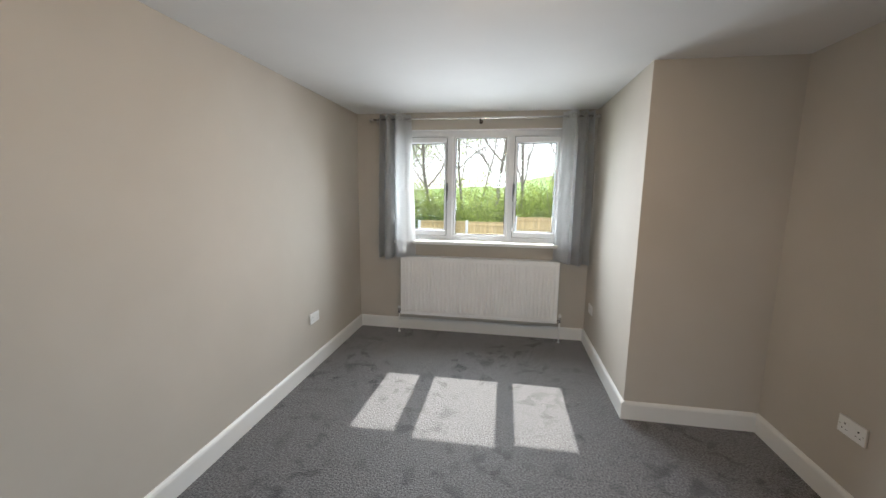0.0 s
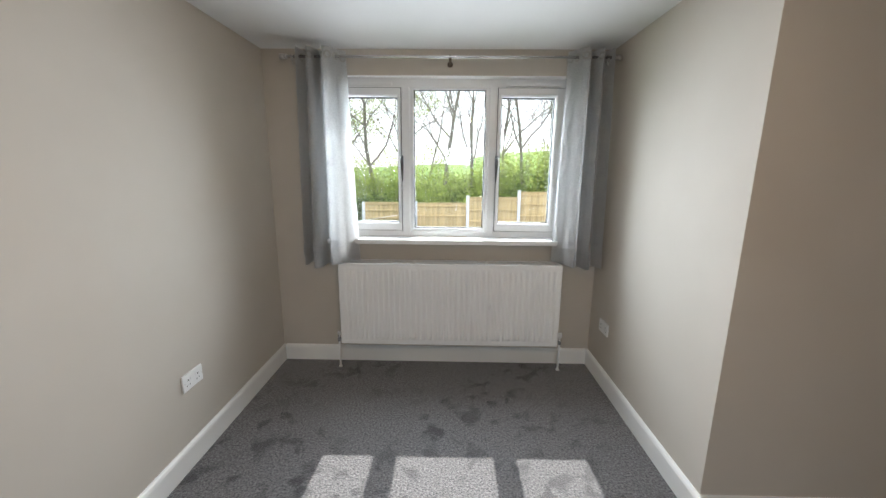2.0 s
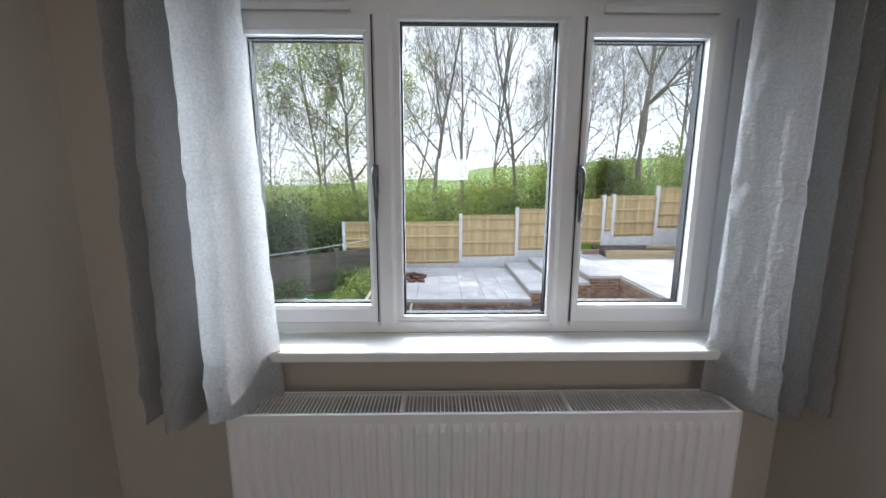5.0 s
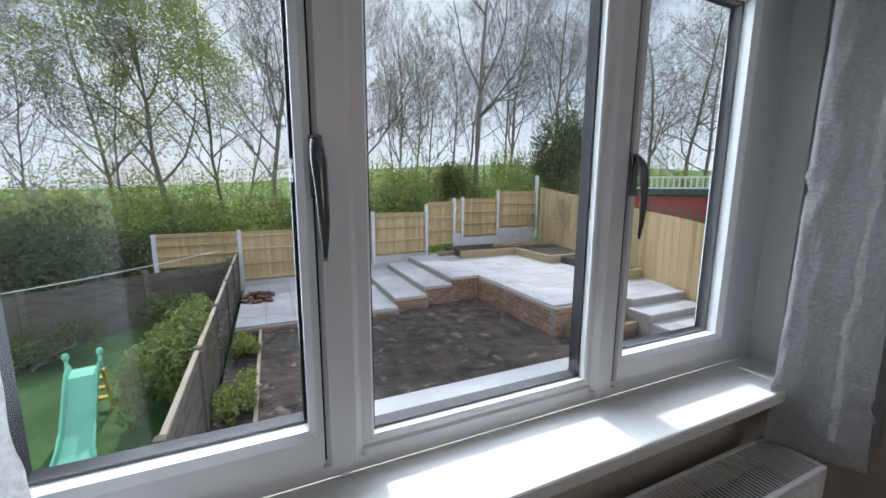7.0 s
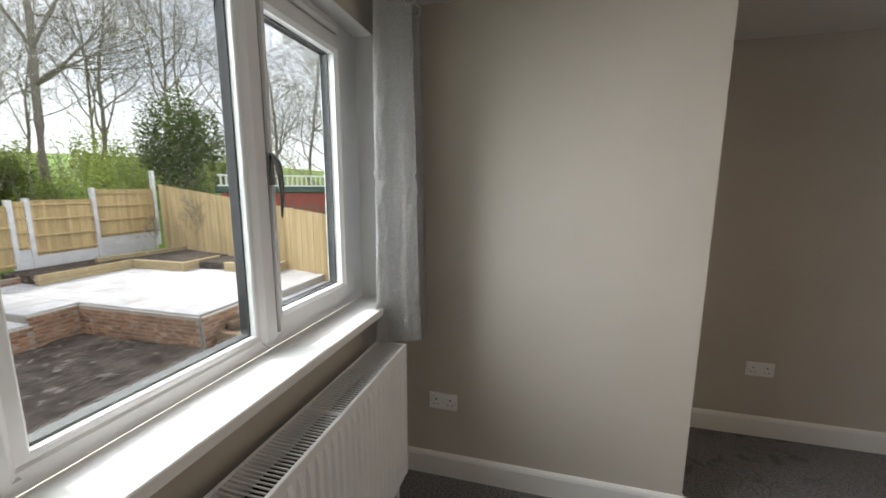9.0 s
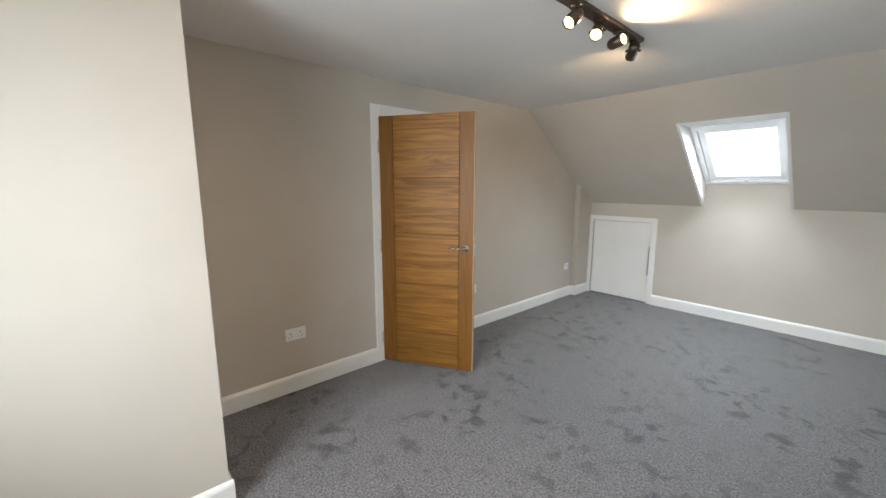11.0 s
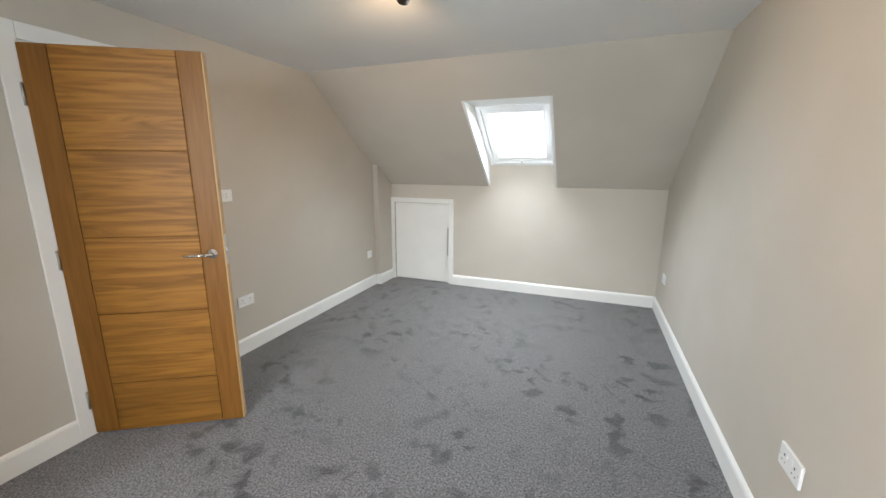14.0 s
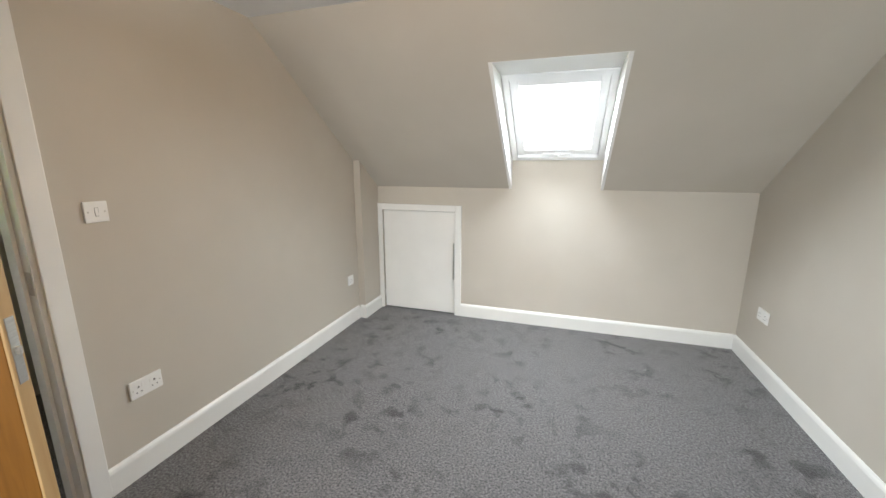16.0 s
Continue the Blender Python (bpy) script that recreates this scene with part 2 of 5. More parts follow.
M_OLDWOOD = material("weathered_fence_wood", (0.10, 0.085, 0.070), (0.18, 0.16, 0.135), scale=4, stretch=(1, 1, 5), rough=0.9, bump=0.4, bscale=25, bdist=0.006, vary=0.18)
M_PALEWOOD = material("pale_capping", (0.36, 0.31, 0.24), (0.46, 0.40, 0.32), scale=6, rough=0.85, bump=0.3, bscale=30, bdist=0.004)
M_BARK = material("bark", (0.17, 0.15, 0.13), (0.30, 0.27, 0.24), scale=6, stretch=(3, 3, 0.7), rough=0.95, bump=0.6, bscale=18, bdist=0.02)
M_LEAF = leaf_material("spring_leaf", (0.15, 0.21, 0.04), (0.22, 0.28, 0.06), (0.42, 0.50, 0.12))
M_LEAF_PALE = leaf_material("pale_leaf", (0.22, 0.28, 0.07), (0.30, 0.36, 0.10), (0.55, 0.62, 0.20))
M_LEAF3 = leaf_material("hedge_leaf", (0.095, 0.135, 0.035), (0.15, 0.20, 0.055), (0.26, 0.33, 0.08))
M_WETWOOD = material("damp_timber", (0.16, 0.105, 0.065), (0.27, 0.19, 0.125), scale=5, stretch=(1, 1, 6), rough=0.8, bump=0.3, bscale=20, bdist=0.006, vary=0.2)
M_LEAF2 = leaf_material("dark_leaf", (0.06, 0.095, 0.028), (0.095, 0.14, 0.04), (0.16, 0.22, 0.06))
M_TEAL = material("slide_plastic", (0.20, 0.60, 0.43), (0.24, 0.66, 0.48), scale=4, rough=0.35, rough2=0.5)
M_YELLOW = material("yellow_plastic", (0.62, 0.45, 0.06), (0.68, 0.50, 0.09), scale=5, rough=0.4)
M_RED = material("red_boarding", (0.30, 0.045, 0.035), (0.38, 0.07, 0.05), scale=5, stretch=(1, 1, 8), rough=0.6, bump=0.2, bscale=20, bdist=0.01)
M_GREENROOF = material("green_felt", (0.035, 0.075, 0.062), (0.055, 0.10, 0.085), scale=6, rough=0.8)
M_ROOFTILE = material("roof_covering", (0.12, 0.10, 0.09), (0.18, 0.15, 0.13), scale=6, rough=0.85, bump=0.4, bscale=20, bdist=0.01)
M_RENDER = material("outer_render", (0.46, 0.43, 0.38), (0.52, 0.49, 0.44), scale=5, rough=0.9, bump=0.3, bscale=60, bdist=0.004)


# ---- building helpers ----
def box(bm, x0, x1, y0, y1, z0, z1, bev=0.0, seg=1):
    vs = [bm.verts.new((x, y, z)) for z in (z0, z1) for y in (y0, y1) for x in (x0, x1)]
    fs = [bm.faces.new([vs[i] for i in f]) for f in ((0, 2, 3, 1), (4, 5, 7, 6), (0, 1, 5, 4), (1, 3, 7, 5), (3, 2, 6, 7), (2, 0, 4, 6))]
    if bev:
        es = list({e for f in fs for e in f.edges})
        bmesh.ops.bevel(bm, geom=es, offset=bev, segments=seg, affect="EDGES", profile=0.6)
    return bm


def tube(bm, p0, p1, r0, r1=None, seg=12, caps=True):
    p0, p1 = Vector(p0), Vector(p1)
    r1 = r0 if r1 is None else r1
    q = (p1 - p0).to_track_quat("Z", "Y")
    rings = []
    for p, r in ((p0, r0), (p1, r1)):
        rings.append([bm.verts.new(p + q @ Vector((r * math.cos(a), r * math.sin(a), 0))) for a in (2 * math.pi * k / seg for k in range(seg))])
    for k in range(seg):
        f = bm.faces.new((rings[0][k], rings[0][(k + 1) % seg], rings[1][(k + 1) % seg], rings[1][k]))
        f.smooth = seg > 8
    if caps:
        bm.faces.new(rings[0][::-1])
        bm.faces.new(rings[1])
    return bm


def prism(bm, profile, axis, a, b):
    """Extrude a closed profile of pairs along an axis: 'x' takes (y, z), 'y' takes (x, z), 'z' takes (x, y)."""
    def at(p, v):
        return {"x": (v, p[0], p[1]), "y": (p[0], v, p[1]), "z": (p[0], p[1], v)}[axis]
    A = [bm.verts.new(at(p, a)) for p in profile]
    B = [bm.verts.new(at(p, b)) for p in profile]
    n = len(profile)
    for k in range(n):
        bm.faces.new((A[k], A[(k + 1) % n], B[(k + 1) % n], B[k]))
    bm.faces.new(A[::-1])
    bm.faces.new(B)
    return bm


def lathe(bm, profile, centre, axis="z", seg=20):
    c = Vector(centre)
    rings = []
    for r, h in profile:
        ring = []
        for k in range(seg):
            a = 2 * math.pi * k / seg
            u, v = r * math.cos(a), r * math.sin(a)
            d = {"z": (u, v, h), "y": (u, h, v), "x": (h, u, v)}[axis]
            ring.append(bm.verts.new(c + Vector(d)))
        rings.append(ring)
    for i in range(len(rings) - 1):
        for k in range(seg):
            f = bm.faces.new((rings[i][k], rings[i][(k + 1) % seg], rings[i + 1][(k + 1) % seg], rings[i + 1][k]))
            f.smooth = True
    bm.faces.new(rings[0][::-1])
    bm.faces.new(rings[-1])
    return bm


def mesh_of(name, bm, mat):
    bmesh.ops.recalc_face_normals(bm, faces=bm.faces)
    me = bpy.data.meshes.new(name)
    bm.to_mesh(me)
    bm.free()
    me.materials.append(mat)
    return me


def B():
    return bmesh.new()


def part(name, bm, mat, parent, label=""):
    ob = new(name, mesh_of(name, bm, mat))
    ob.parent = parent
    return tagged(ob, label)


def piece(name, me, parent, m):
    ob = new(name, me)
    ob.parent = parent
    ob.matrix_basis = m
    return ob


def thing(name, m, label, category, group="", kind="thing"):
    ob = new(name)
    ob.empty_display_size = 0.05
    ob.matrix_basis = m
    return tagged(ob, label, category, group, kind)


def structure(name, bm, mat, label, category):
    return tagged(new(name, mesh_of(name, bm, mat)), label, category, "", "structure")


# ---- room shell ----
XL, XR, XC = -1.50, 1.70, 0.89          # long wall, door wall, dormer cheek
YB, YA, YW = -1.675, 3.04, 4.415        # eaves wall, alcove wall, window wall
ZC, ZK, YS = 2.28, 1.243, -0.255        # ceiling, eaves wall height, where the slope starts
RUN = (ZC - ZK) / (YS - YB)
WX0, WX1, WZ0, WZ1 = -1.15, 0.73, 0.975, 2.115   # window opening
DY0, DY1, DZ = 0.895, 1.685, 2.02      # doorway opening
VX0, VX1, VY, VZ = -0.405, 0.327, -0.61, 2.02   # roof window opening, its top edge
LOFF = 0.20                             # depth of the roof window's lining

bm = B()
box(bm, XL - 0.02, 3.2, YB - 0.2, YW + 0.15, -0.25, 0.0)
floor = structure("floor", bm, M_CARPET, "dark grey short pile carpet with tread marks", "floor")

structure("wall_west", box(B(), XL - 0.15, XL, YB - 0.3, YW + 0.16, -0.25, 2.6), M_WALL, "long plain greige painted plaster wall", "wall")

bm = B()
box(bm, XL, WX0, YW, YW + 0.16, -0.25, 2.6)
box(bm, WX1, XC + 0.12, YW, YW + 0.16, -0.25, 2.6)
box(bm, WX0, WX1, YW, YW + 0.16, -0.25, WZ0 - 0.03)
box(bm, WX0, WX1, YW, YW + 0.16, WZ1, 2.6)
structure("wall_north", bm, M_WALL, "greige painted window wall of the dormer", "wall")

structure("wall_cheek", box(B(), XC, XC + 0.12, YA, YW, -0.25, 2.6), M_WALL, "greige painted side wall of the dormer", "wall")
structure("wall_alcove", box(B(), XC + 0.12, XR + 0.12, YA, YA + 0.12, -0.25, 2.6), M_WALL, "greige painted wall beside the dormer", "wall")

bm = B()
box(bm, XR, XR + 0.12, DY1, YA, -0.25, 2.6)
box(bm, XR, XR + 0.12, YB - 0.3, DY0, -0.25, 2.6)
box(bm, XR, XR + 0.12, DY0, DY1, DZ, 2.6)
structure("wall_east", bm, M_WALL, "greige painted wall with the doorway", "wall")

LX0, LX1, LZ = 0.835, 1.588, 1.018     # hatch opening in the eaves wall
bm = B()
box(bm, XL, LX0, YB - 0.12, YB, -0.25, ZK + 0.02)
box(bm, LX1, XR, YB - 0.12, YB, -0.25, ZK + 0.02)
box(bm, LX0, LX1, YB - 0.12, YB, LZ, ZK + 0.02)
box(bm, VX0, VX1, YB - 0.12, YB, ZK + 0.02, ZK + LOFF / 0.807)
structure("wall_south", bm, M_WALL, "low greige eaves wall under the roof slope", "wall")

structure("wall_boxing", box(B(), XR - 0.065, XR - 0.0005, YB, -1.345, 0, 1.55), M_WALL, "narrow painted pipe boxing in the corner", "wall")

bm = B()
box(bm, XL, XR, YS, YA, ZC, ZC + 0.12)
box(bm, XL, XC, YA, YW, ZC, ZC + 0.12)
structure("ceiling", bm, M_CEIL, "flat white painted ceiling", "ceiling")


def slope_z(y):
    return ZC + (y - YS) * RUN


bm = B()
TH = 0.12
for x0, x1, ya, yb in ((XL, VX0, YB, YS), (VX1, XR, YB, YS), (VX0, VX1, VY, YS)):
    prism(bm, [(ya, slope_z(ya)), (yb, slope_z(yb)), (yb, slope_z(yb) + TH), (ya, slope_z(ya) + TH)], "x", x0, x1)
structure("ceiling_slope", bm, M_WALL, "sloping greige painted ceiling under the roof", "ceiling")

# lining of the roof window
NY, NZ = -0.590, 0.807
VB = (YB, ZK + LOFF / NZ)
VT = (VY - LOFF / -NY, VZ)
bm = B()
for xa, xb in ((VX0 - 0.02, VX0 + 0.002), (VX1 - 0.002, VX1 + 0.02)):
    prism(bm, [(YB, ZK), (VY, VZ), VT, VB], "x", xa, xb)
prism(bm, [(VY, VZ), VT, (VT[0], VT[1] + 0.02), (VY, VZ + 0.02)], "x", VX0 - 0.02, VX1 + 0.02)
structure("roof_window_lining", bm, M_CEIL, "white painted lining of the roof window", "trim")

# outer roof, outer wall and the landing that close the place
bm = B()
for x0, x1, ya, yb in ((XL - 0.4, VX0 - 0.02, YB - 0.6, YS), (VX1 + 0.02, XR + 1.9, YB - 0.6, YS), (VX0 - 0.02, VX1 + 0.02, VT[0] + 0.05, YS), (VX0 - 0.02, VX1 + 0.02, YB - 0.6, YB - 0.13)):
    lift = LOFF / NZ + 0.03
    prism(bm, [(ya, slope_z(ya) + lift), (yb, slope_z(yb) + lift), (yb, slope_z(yb) + lift + 0.08), (ya, slope_z(ya) + lift + 0.08)], "x", x0, x1)
box(bm, XL - 0.4, XR + 1.9, YS, YW + 0.4, 2.6, 2.72)
structure("roof", bm, M_ROOFTILE, "dark covered roof above the room", "roof")
structure("outer_wall", box(B(), XL - 0.15, XR + 1.9, YW - 0.04, YW + 0.16, -2.2, -0.2505), M_RENDER, "rendered outer wall below the dormer", "wall")
bm = B()
# the gap left in this wall is unseen, added to let daylight in
box(bm, XR + 1.30, XR + 1.42, -0.6, 1.4, -0.25, 2.6)
box(bm, XR + 1.30, XR + 1.42, 2.4, YA + 0.1, -0.25, 2.6)
box(bm, XR + 1.30, XR + 1.42, 1.4, 2.4, -0.25, 1.0)
box(bm, XR + 1.30, XR + 1.42, 1.4, 2.4, 2.1, 2.6)
box(bm, XR + 0.12, XR + 1.30, -0.6, -0.48, -0.25, 2.6)
box(bm, XR + 0.12, XR + 1.30, YA, YA + 0.12, -0.25, 2.6)
structure("wall_landing", bm, M_WALL, "painted landing walls beyond the doorway with an added unseen daylight gap", "wall")
structure("ceiling_landing", box(B(), XR + 0.12, XR + 1.30, -0.6, YA + 0.1, 2.4, 2.5), M_CEIL, "white landing ceiling", "ceiling")


# ---- skirting ----
SKH, SKT = 0.125, 0.018
SK = [(0, 0), (SKT, 0), (SKT, SKH - 0.022), (SKT - 0.004, SKH - 0.010), (0.007, SKH - 0.002), (0, SKH)]


def skirting(bm, wall, a, b, side):
    """A length of moulded skirting: on the wall x=c or y=c from a to b, with its face towards side."""
    ax, c = wall
    prism(bm, [(c + side * p, q) for p, q in SK], {"x": "y", "y": "x"}[ax], a, b)


runs = [("west", ("x", XL), YB, YW, 1), ("north", ("y", YW), XL + SKT, XC - SKT, -1), ("cheek", ("x", XC), YA - SKT, YW, -1),
        ("alcove", ("y", YA), XC, XR - SKT, -1), ("east_window_side", ("x", XR), 1.748, YA, -1), ("east", ("x", XR), -1.345 + SKT, 0.832, -1),
        ("boxing", ("x", XR - 0.065), YB, -1.345 + SKT, -1), ("boxing_return", ("y", -1.345), XR - 0.065, XR - SKT, 1), ("south", ("y", YB), XL + SKT, 0.775, 1)]
for nm, wl, a, b, sd in runs:
    bm = B()
    skirting(bm, wl, a, b, sd)
    structure("baseboard_" + nm, bm, M_WHITE, "white painted skirting board with rounded top edge", "skirting")


# ---- doorway: lining, architrave, oak door ----
AW = 0.075
bm = B()
box(bm, XR - 0.004, XR + 0.124, DY0, DY0 + 0.028, 0, DZ - 0.028)
box(bm, XR - 0.004, XR + 0.124, DY1 - 0.028, DY1, 0, DZ - 0.028)
box(bm, XR - 0.004, XR + 0.124, DY0, DY1, DZ - 0.028, DZ)
box(bm, XR + 0.045, XR + 0.08, DY0 + 0.028, DY0 + 0.040, 0, DZ - 0.04)
box(bm, XR + 0.045, XR + 0.08, DY1 - 0.040, DY1 - 0.028, 0, DZ - 0.04)
box(bm, XR + 0.045, XR + 0.08, DY0 + 0.028, DY1 - 0.028, DZ - 0.040, DZ - 0.028)
door_frame = structure("door_1", bm, M_WHITE, "white painted door lining with stops", "door frame")
for nm, q in (("architrave", (DY0 - AW + 0.012, DY0 + 0.012, 0, DZ + AW - 0.012)), ("architrave", (DY1 - 0.012, DY1 + AW - 0.012, 0, DZ + AW - 0.012)), ("architrave", (DY0 + 0.0125, DY1 - 0.0125, DZ - 0.012, DZ + AW - 0.012))):
    bm = B()
    box(bm, XR - 0.020, XR - 0.0045, q[0], q[1], q[2], q[3], 0.004, 2)
    part(nm, bm, M_WHITE, door_frame)
bm = B()
box(bm, XR + 0.005, XR + 0.038, DY0 + 0.026, DY0 + 0.0295, 0.96, 1.05, 0.001)
part("strike_plate", bm, M_STEEL, door_frame, "brushed steel strike plate")

LEAF_W, LEAF_H, LEAF_T = 0.762, 1.981, 0.040
leaf_angle = math.degrees(math.atan2(-0.395, -0.654))
door = thing("oak_door", pose(XR - 0.014, 1.668, 0.010, 0, 0, leaf_angle), "open oak veneer door with grooved horizontal planks", "door")
# local x runs from the hinges to the latch edge, local y is the thickness; the face with y < 0 looks at the window side
ST = 0.115
for x0, x1 in ((0.0, ST), (LEAF_W - ST, LEAF_W - 0.006)):
    part("stile", box(B(), x0, x1, -LEAF_T / 2, LEAF_T / 2, 0, LEAF_H, 0.002), M_OAK_V, door)
part("edge_strip", box(B(), LEAF_W - 0.006, LEAF_W, -LEAF_T / 2, LEAF_T / 2, 0, LEAF_H, 0.001), M_OAK_EDGE, door, "pale oak edge lipping")
cuts = [LEAF_H, LEAF_H * 0.765, LEAF_H * 0.55, LEAF_H * 0.345, LEAF_H * 0.145, 0.0]
part("core", box(B(), ST - 0.002, LEAF_W - ST + 0.002, -LEAF_T / 2 + 0.006, LEAF_T / 2 - 0.006, 0.004, LEAF_H - 0.004), M_OAK_V, door)
for k in range(5):
    z1, z0 = cuts[k] - (0.002 if k else 0), cuts[k + 1] + (0.002 if k < 4 else 0)
    part("plank", box(B(), ST + 0.0025, LEAF_W - ST - 0.0025, -LEAF_T / 2, LEAF_T / 2, z0, z1, 0.003), M_OAK_H, door)
for z in (0.20, 0.98, 1.76):
    bm = B()
    tube(bm, (-0.004, -LEAF_T / 2 - 0.004, z - 0.05), (-0.004, -LEAF_T / 2 - 0.004, z + 0.05), 0.006)
    box(bm, -0.0015, 0.0005, -LEAF_T / 2, LEAF_T / 2 - 0.008, z - 0.05, z + 0.05)
    part("hinge", bm, M_STEEL, door, "steel butt hinge")
bm = B()
box(bm, LEAF_W - 0.0005, LEAF_W + 0.0015, -0.012, 0.012, 0.93, 1.09)
box(bm, LEAF_W, LEAF_W + 0.010, -0.006, 0.006, 1.0, 1.02, 0.002)
part("latch", bm, M_STEEL, door, "steel latch plate with bolt")
for sgn, nm in ((-1, "handle"), (1, "handle")):
    y0 = sgn * LEAF_T / 2
    bm = B()
    lathe(bm, [(0.0005, 0), (0.026, 0), (0.026, sgn * 0.006), (0.022, sgn * 0.009), (0.011, sgn * 0.010), (0.010, sgn * 0.030), (0.0105, sgn * 0.046), (0.0005, sgn * 0.048)], (LEAF_W - 0.060, y0, 0.99), "y", 24)
    ln = [(0.0, 0.0, 0), (-0.03, 0.004, 0.001), (-0.07, 0.006, 0.0), (-0.125, 0.004, -0.003)]
    rr = [0.010, 0.0085, 0.0075, 0.0065]
    for k in range(3):
        a, b = ln[k], ln[k + 1]
        base = Vector((LEAF_W - 0.060, y0 + sgn * 0.042, 0.99))
        tube(bm, base + Vector((a[0], sgn * a[1], a[2])), base + Vector((b[0], sgn * b[1], b[2])), rr[k], rr[k + 1], 14)
    part(nm, bm, M_CHROME, door, "chrome lever handle on round rose")

# ---- eaves hatch ----
hatch = thing("eaves_door", pose(0, YB, 0), "low white painted cupboard door closed in the eaves wall", "door")
part("leaf", box(B(), LX0 + 0.006, LX1 - 0.006, -0.030, -0.008, 0.012, LZ - 0.006, 0.003), M_WHITE, hatch)
# near-black block; its colour stands for the shade in the gap round the leaf
part("lining", box(B(), LX0, LX1, -0.115, -0.035, 0.0, LZ), M_DARK, hatch)
for q in ((LX0 - 0.060, LX0, 0, LZ + 0.06), (LX1, LX1 + 0.046, 0, LZ + 0.06), (LX0 + 0.0003, LX1 - 0.0003, LZ, LZ + 0.06)):
    part("architrave", box(B(), q[0], q[1], 0.0005, 0.018, q[2], q[3], 0.004, 2), M_WHITE, hatch)
for z in (0.16, 0.86):
    bm = B()
    tube(bm, (LX1 - 0.004, -0.004, z - 0.035), (LX1 - 0.004, -0.004, z + 0.035), 0.005)
    part("hinge", bm, M_STEEL, hatch, "small steel hinge")
part("pull_handle", box(B(), LX0 + 0.012, LX0 + 0.024, -0.010, 0.010, 0.36, 0.72, 0.002), M_STEEL, hatch, "long brushed steel edge pull")

# ---- roof window ----
roof_window = thing("window_2", Matrix.LocRotScale(((VX0 + VX1) / 2, (VB[0] + VT[0]) / 2, (VB[1] + VT[1]) / 2), Euler((math.atan(RUN), 0, 0)), None), "white pivoting roof window with a bright pane", "window", kind="structure")
hw = (VX1 - VX0) / 2 - 0.003
hh = math.hypot(VT[0] - VB[0], VT[1] - VB[1]) / 2
bm = B()
for q in ((-hw, -hw + 0.045, -hh, hh), (hw - 0.045, hw, -hh, hh), (-hw + 0.0452, hw - 0.0452, hh - 0.05, hh), (-hw + 0.0452, hw - 0.0452, -hh, -hh + 0.04)):
    box(bm, q[0], q[1], q[2], q[3], -0.01, 0.08, 0.003)
part("outer_frame", bm, M_UPVC, roof_window)
bm = B()
s0, s1 = hw - 0.047, hh - 0.052
for q in ((-s0, -s0 + 0.055, -s1, s1), (s0 - 0.055, s0, -s1, s1), (-s0 + 0.0552, s0 - 0.0552, s1 - 0.06, s1), (-s0 + 0.0552, s0 - 0.0552, -s1 + 0.008, -s1 + 0.06)):
    box(bm, q[0], q[1], q[2], q[3], 0.008, 0.072, 0.003)
sash = part("sash", bm, M_UPVC, roof_window)
pane = part("pane", box(B(), -s0 + 0.05, s0 - 0.05, -s1 + 0.055, s1 - 0.055, 0.046, 0.052), M_GLASS, roof_window)
pane.visible_shadow = False
bm = B()
box(bm, -0.11, 0.11, -s1 + 0.016, -s1 + 0.036, -0.010, 0.0075, 0.004)
lathe(bm, [(0.0005, -0.030), (0.015, -0.029), (0.020, -0.018), (0.012, -0.010), (0.010, -0.0095)], (0, -s1 + 0.030, 0), "z", 16)
part("latch", bm, M_UPVC, roof_window, "white catch at the foot of the sash")
# unseen block added outside; keeps grazing sun off the lining below the sash
part("top_cover", box(B(), -hw - 0.03, hw + 0.03, hh - 0.055, hh + 0.08, 0.083, 0.175, 0.008), M_ROOFTILE, roof_window, "unseen dark cover added outside to block grazing sun")
roof_light = new("roof_window_daylight", bpy.data.lights.new("roof_window_daylight", "AREA"))
roof_light.data.shape, roof_light.data.size, roof_light.data.size_y = "RECTANGLE", 2 * hw - 0.16, 2 * hh - 0.30
roof_light.data.energy, roof_light.data.color = ROOF_LIGHT_WATTS, (0.82, 0.92, 1.0)
roof_light.data.spread = radians(150)
roof_light.matrix_world = roof_window.matrix_basis @ Matrix.Translation((0, 0.06, -0.02))


# ---- casement window ----
window = thing("window_1", pose(0, 0, 0), "white plastic three-light casement window", "window", kind="structure")
FY0, FY1 = 4.495, 4.565                # frame depth
FZ0, FZ1 = 0.988, WZ1 - 0.002
G2 = (-0.469, 0.048, 1.048, 2.045)      # fixed pane
G1 = (-0.965, -0.584, 1.092, 1.990)     # opening panes
G3 = (0.159, 0.539, 1.092, 1.990)
MX = (-0.527, 0.100)                    # mullion centres


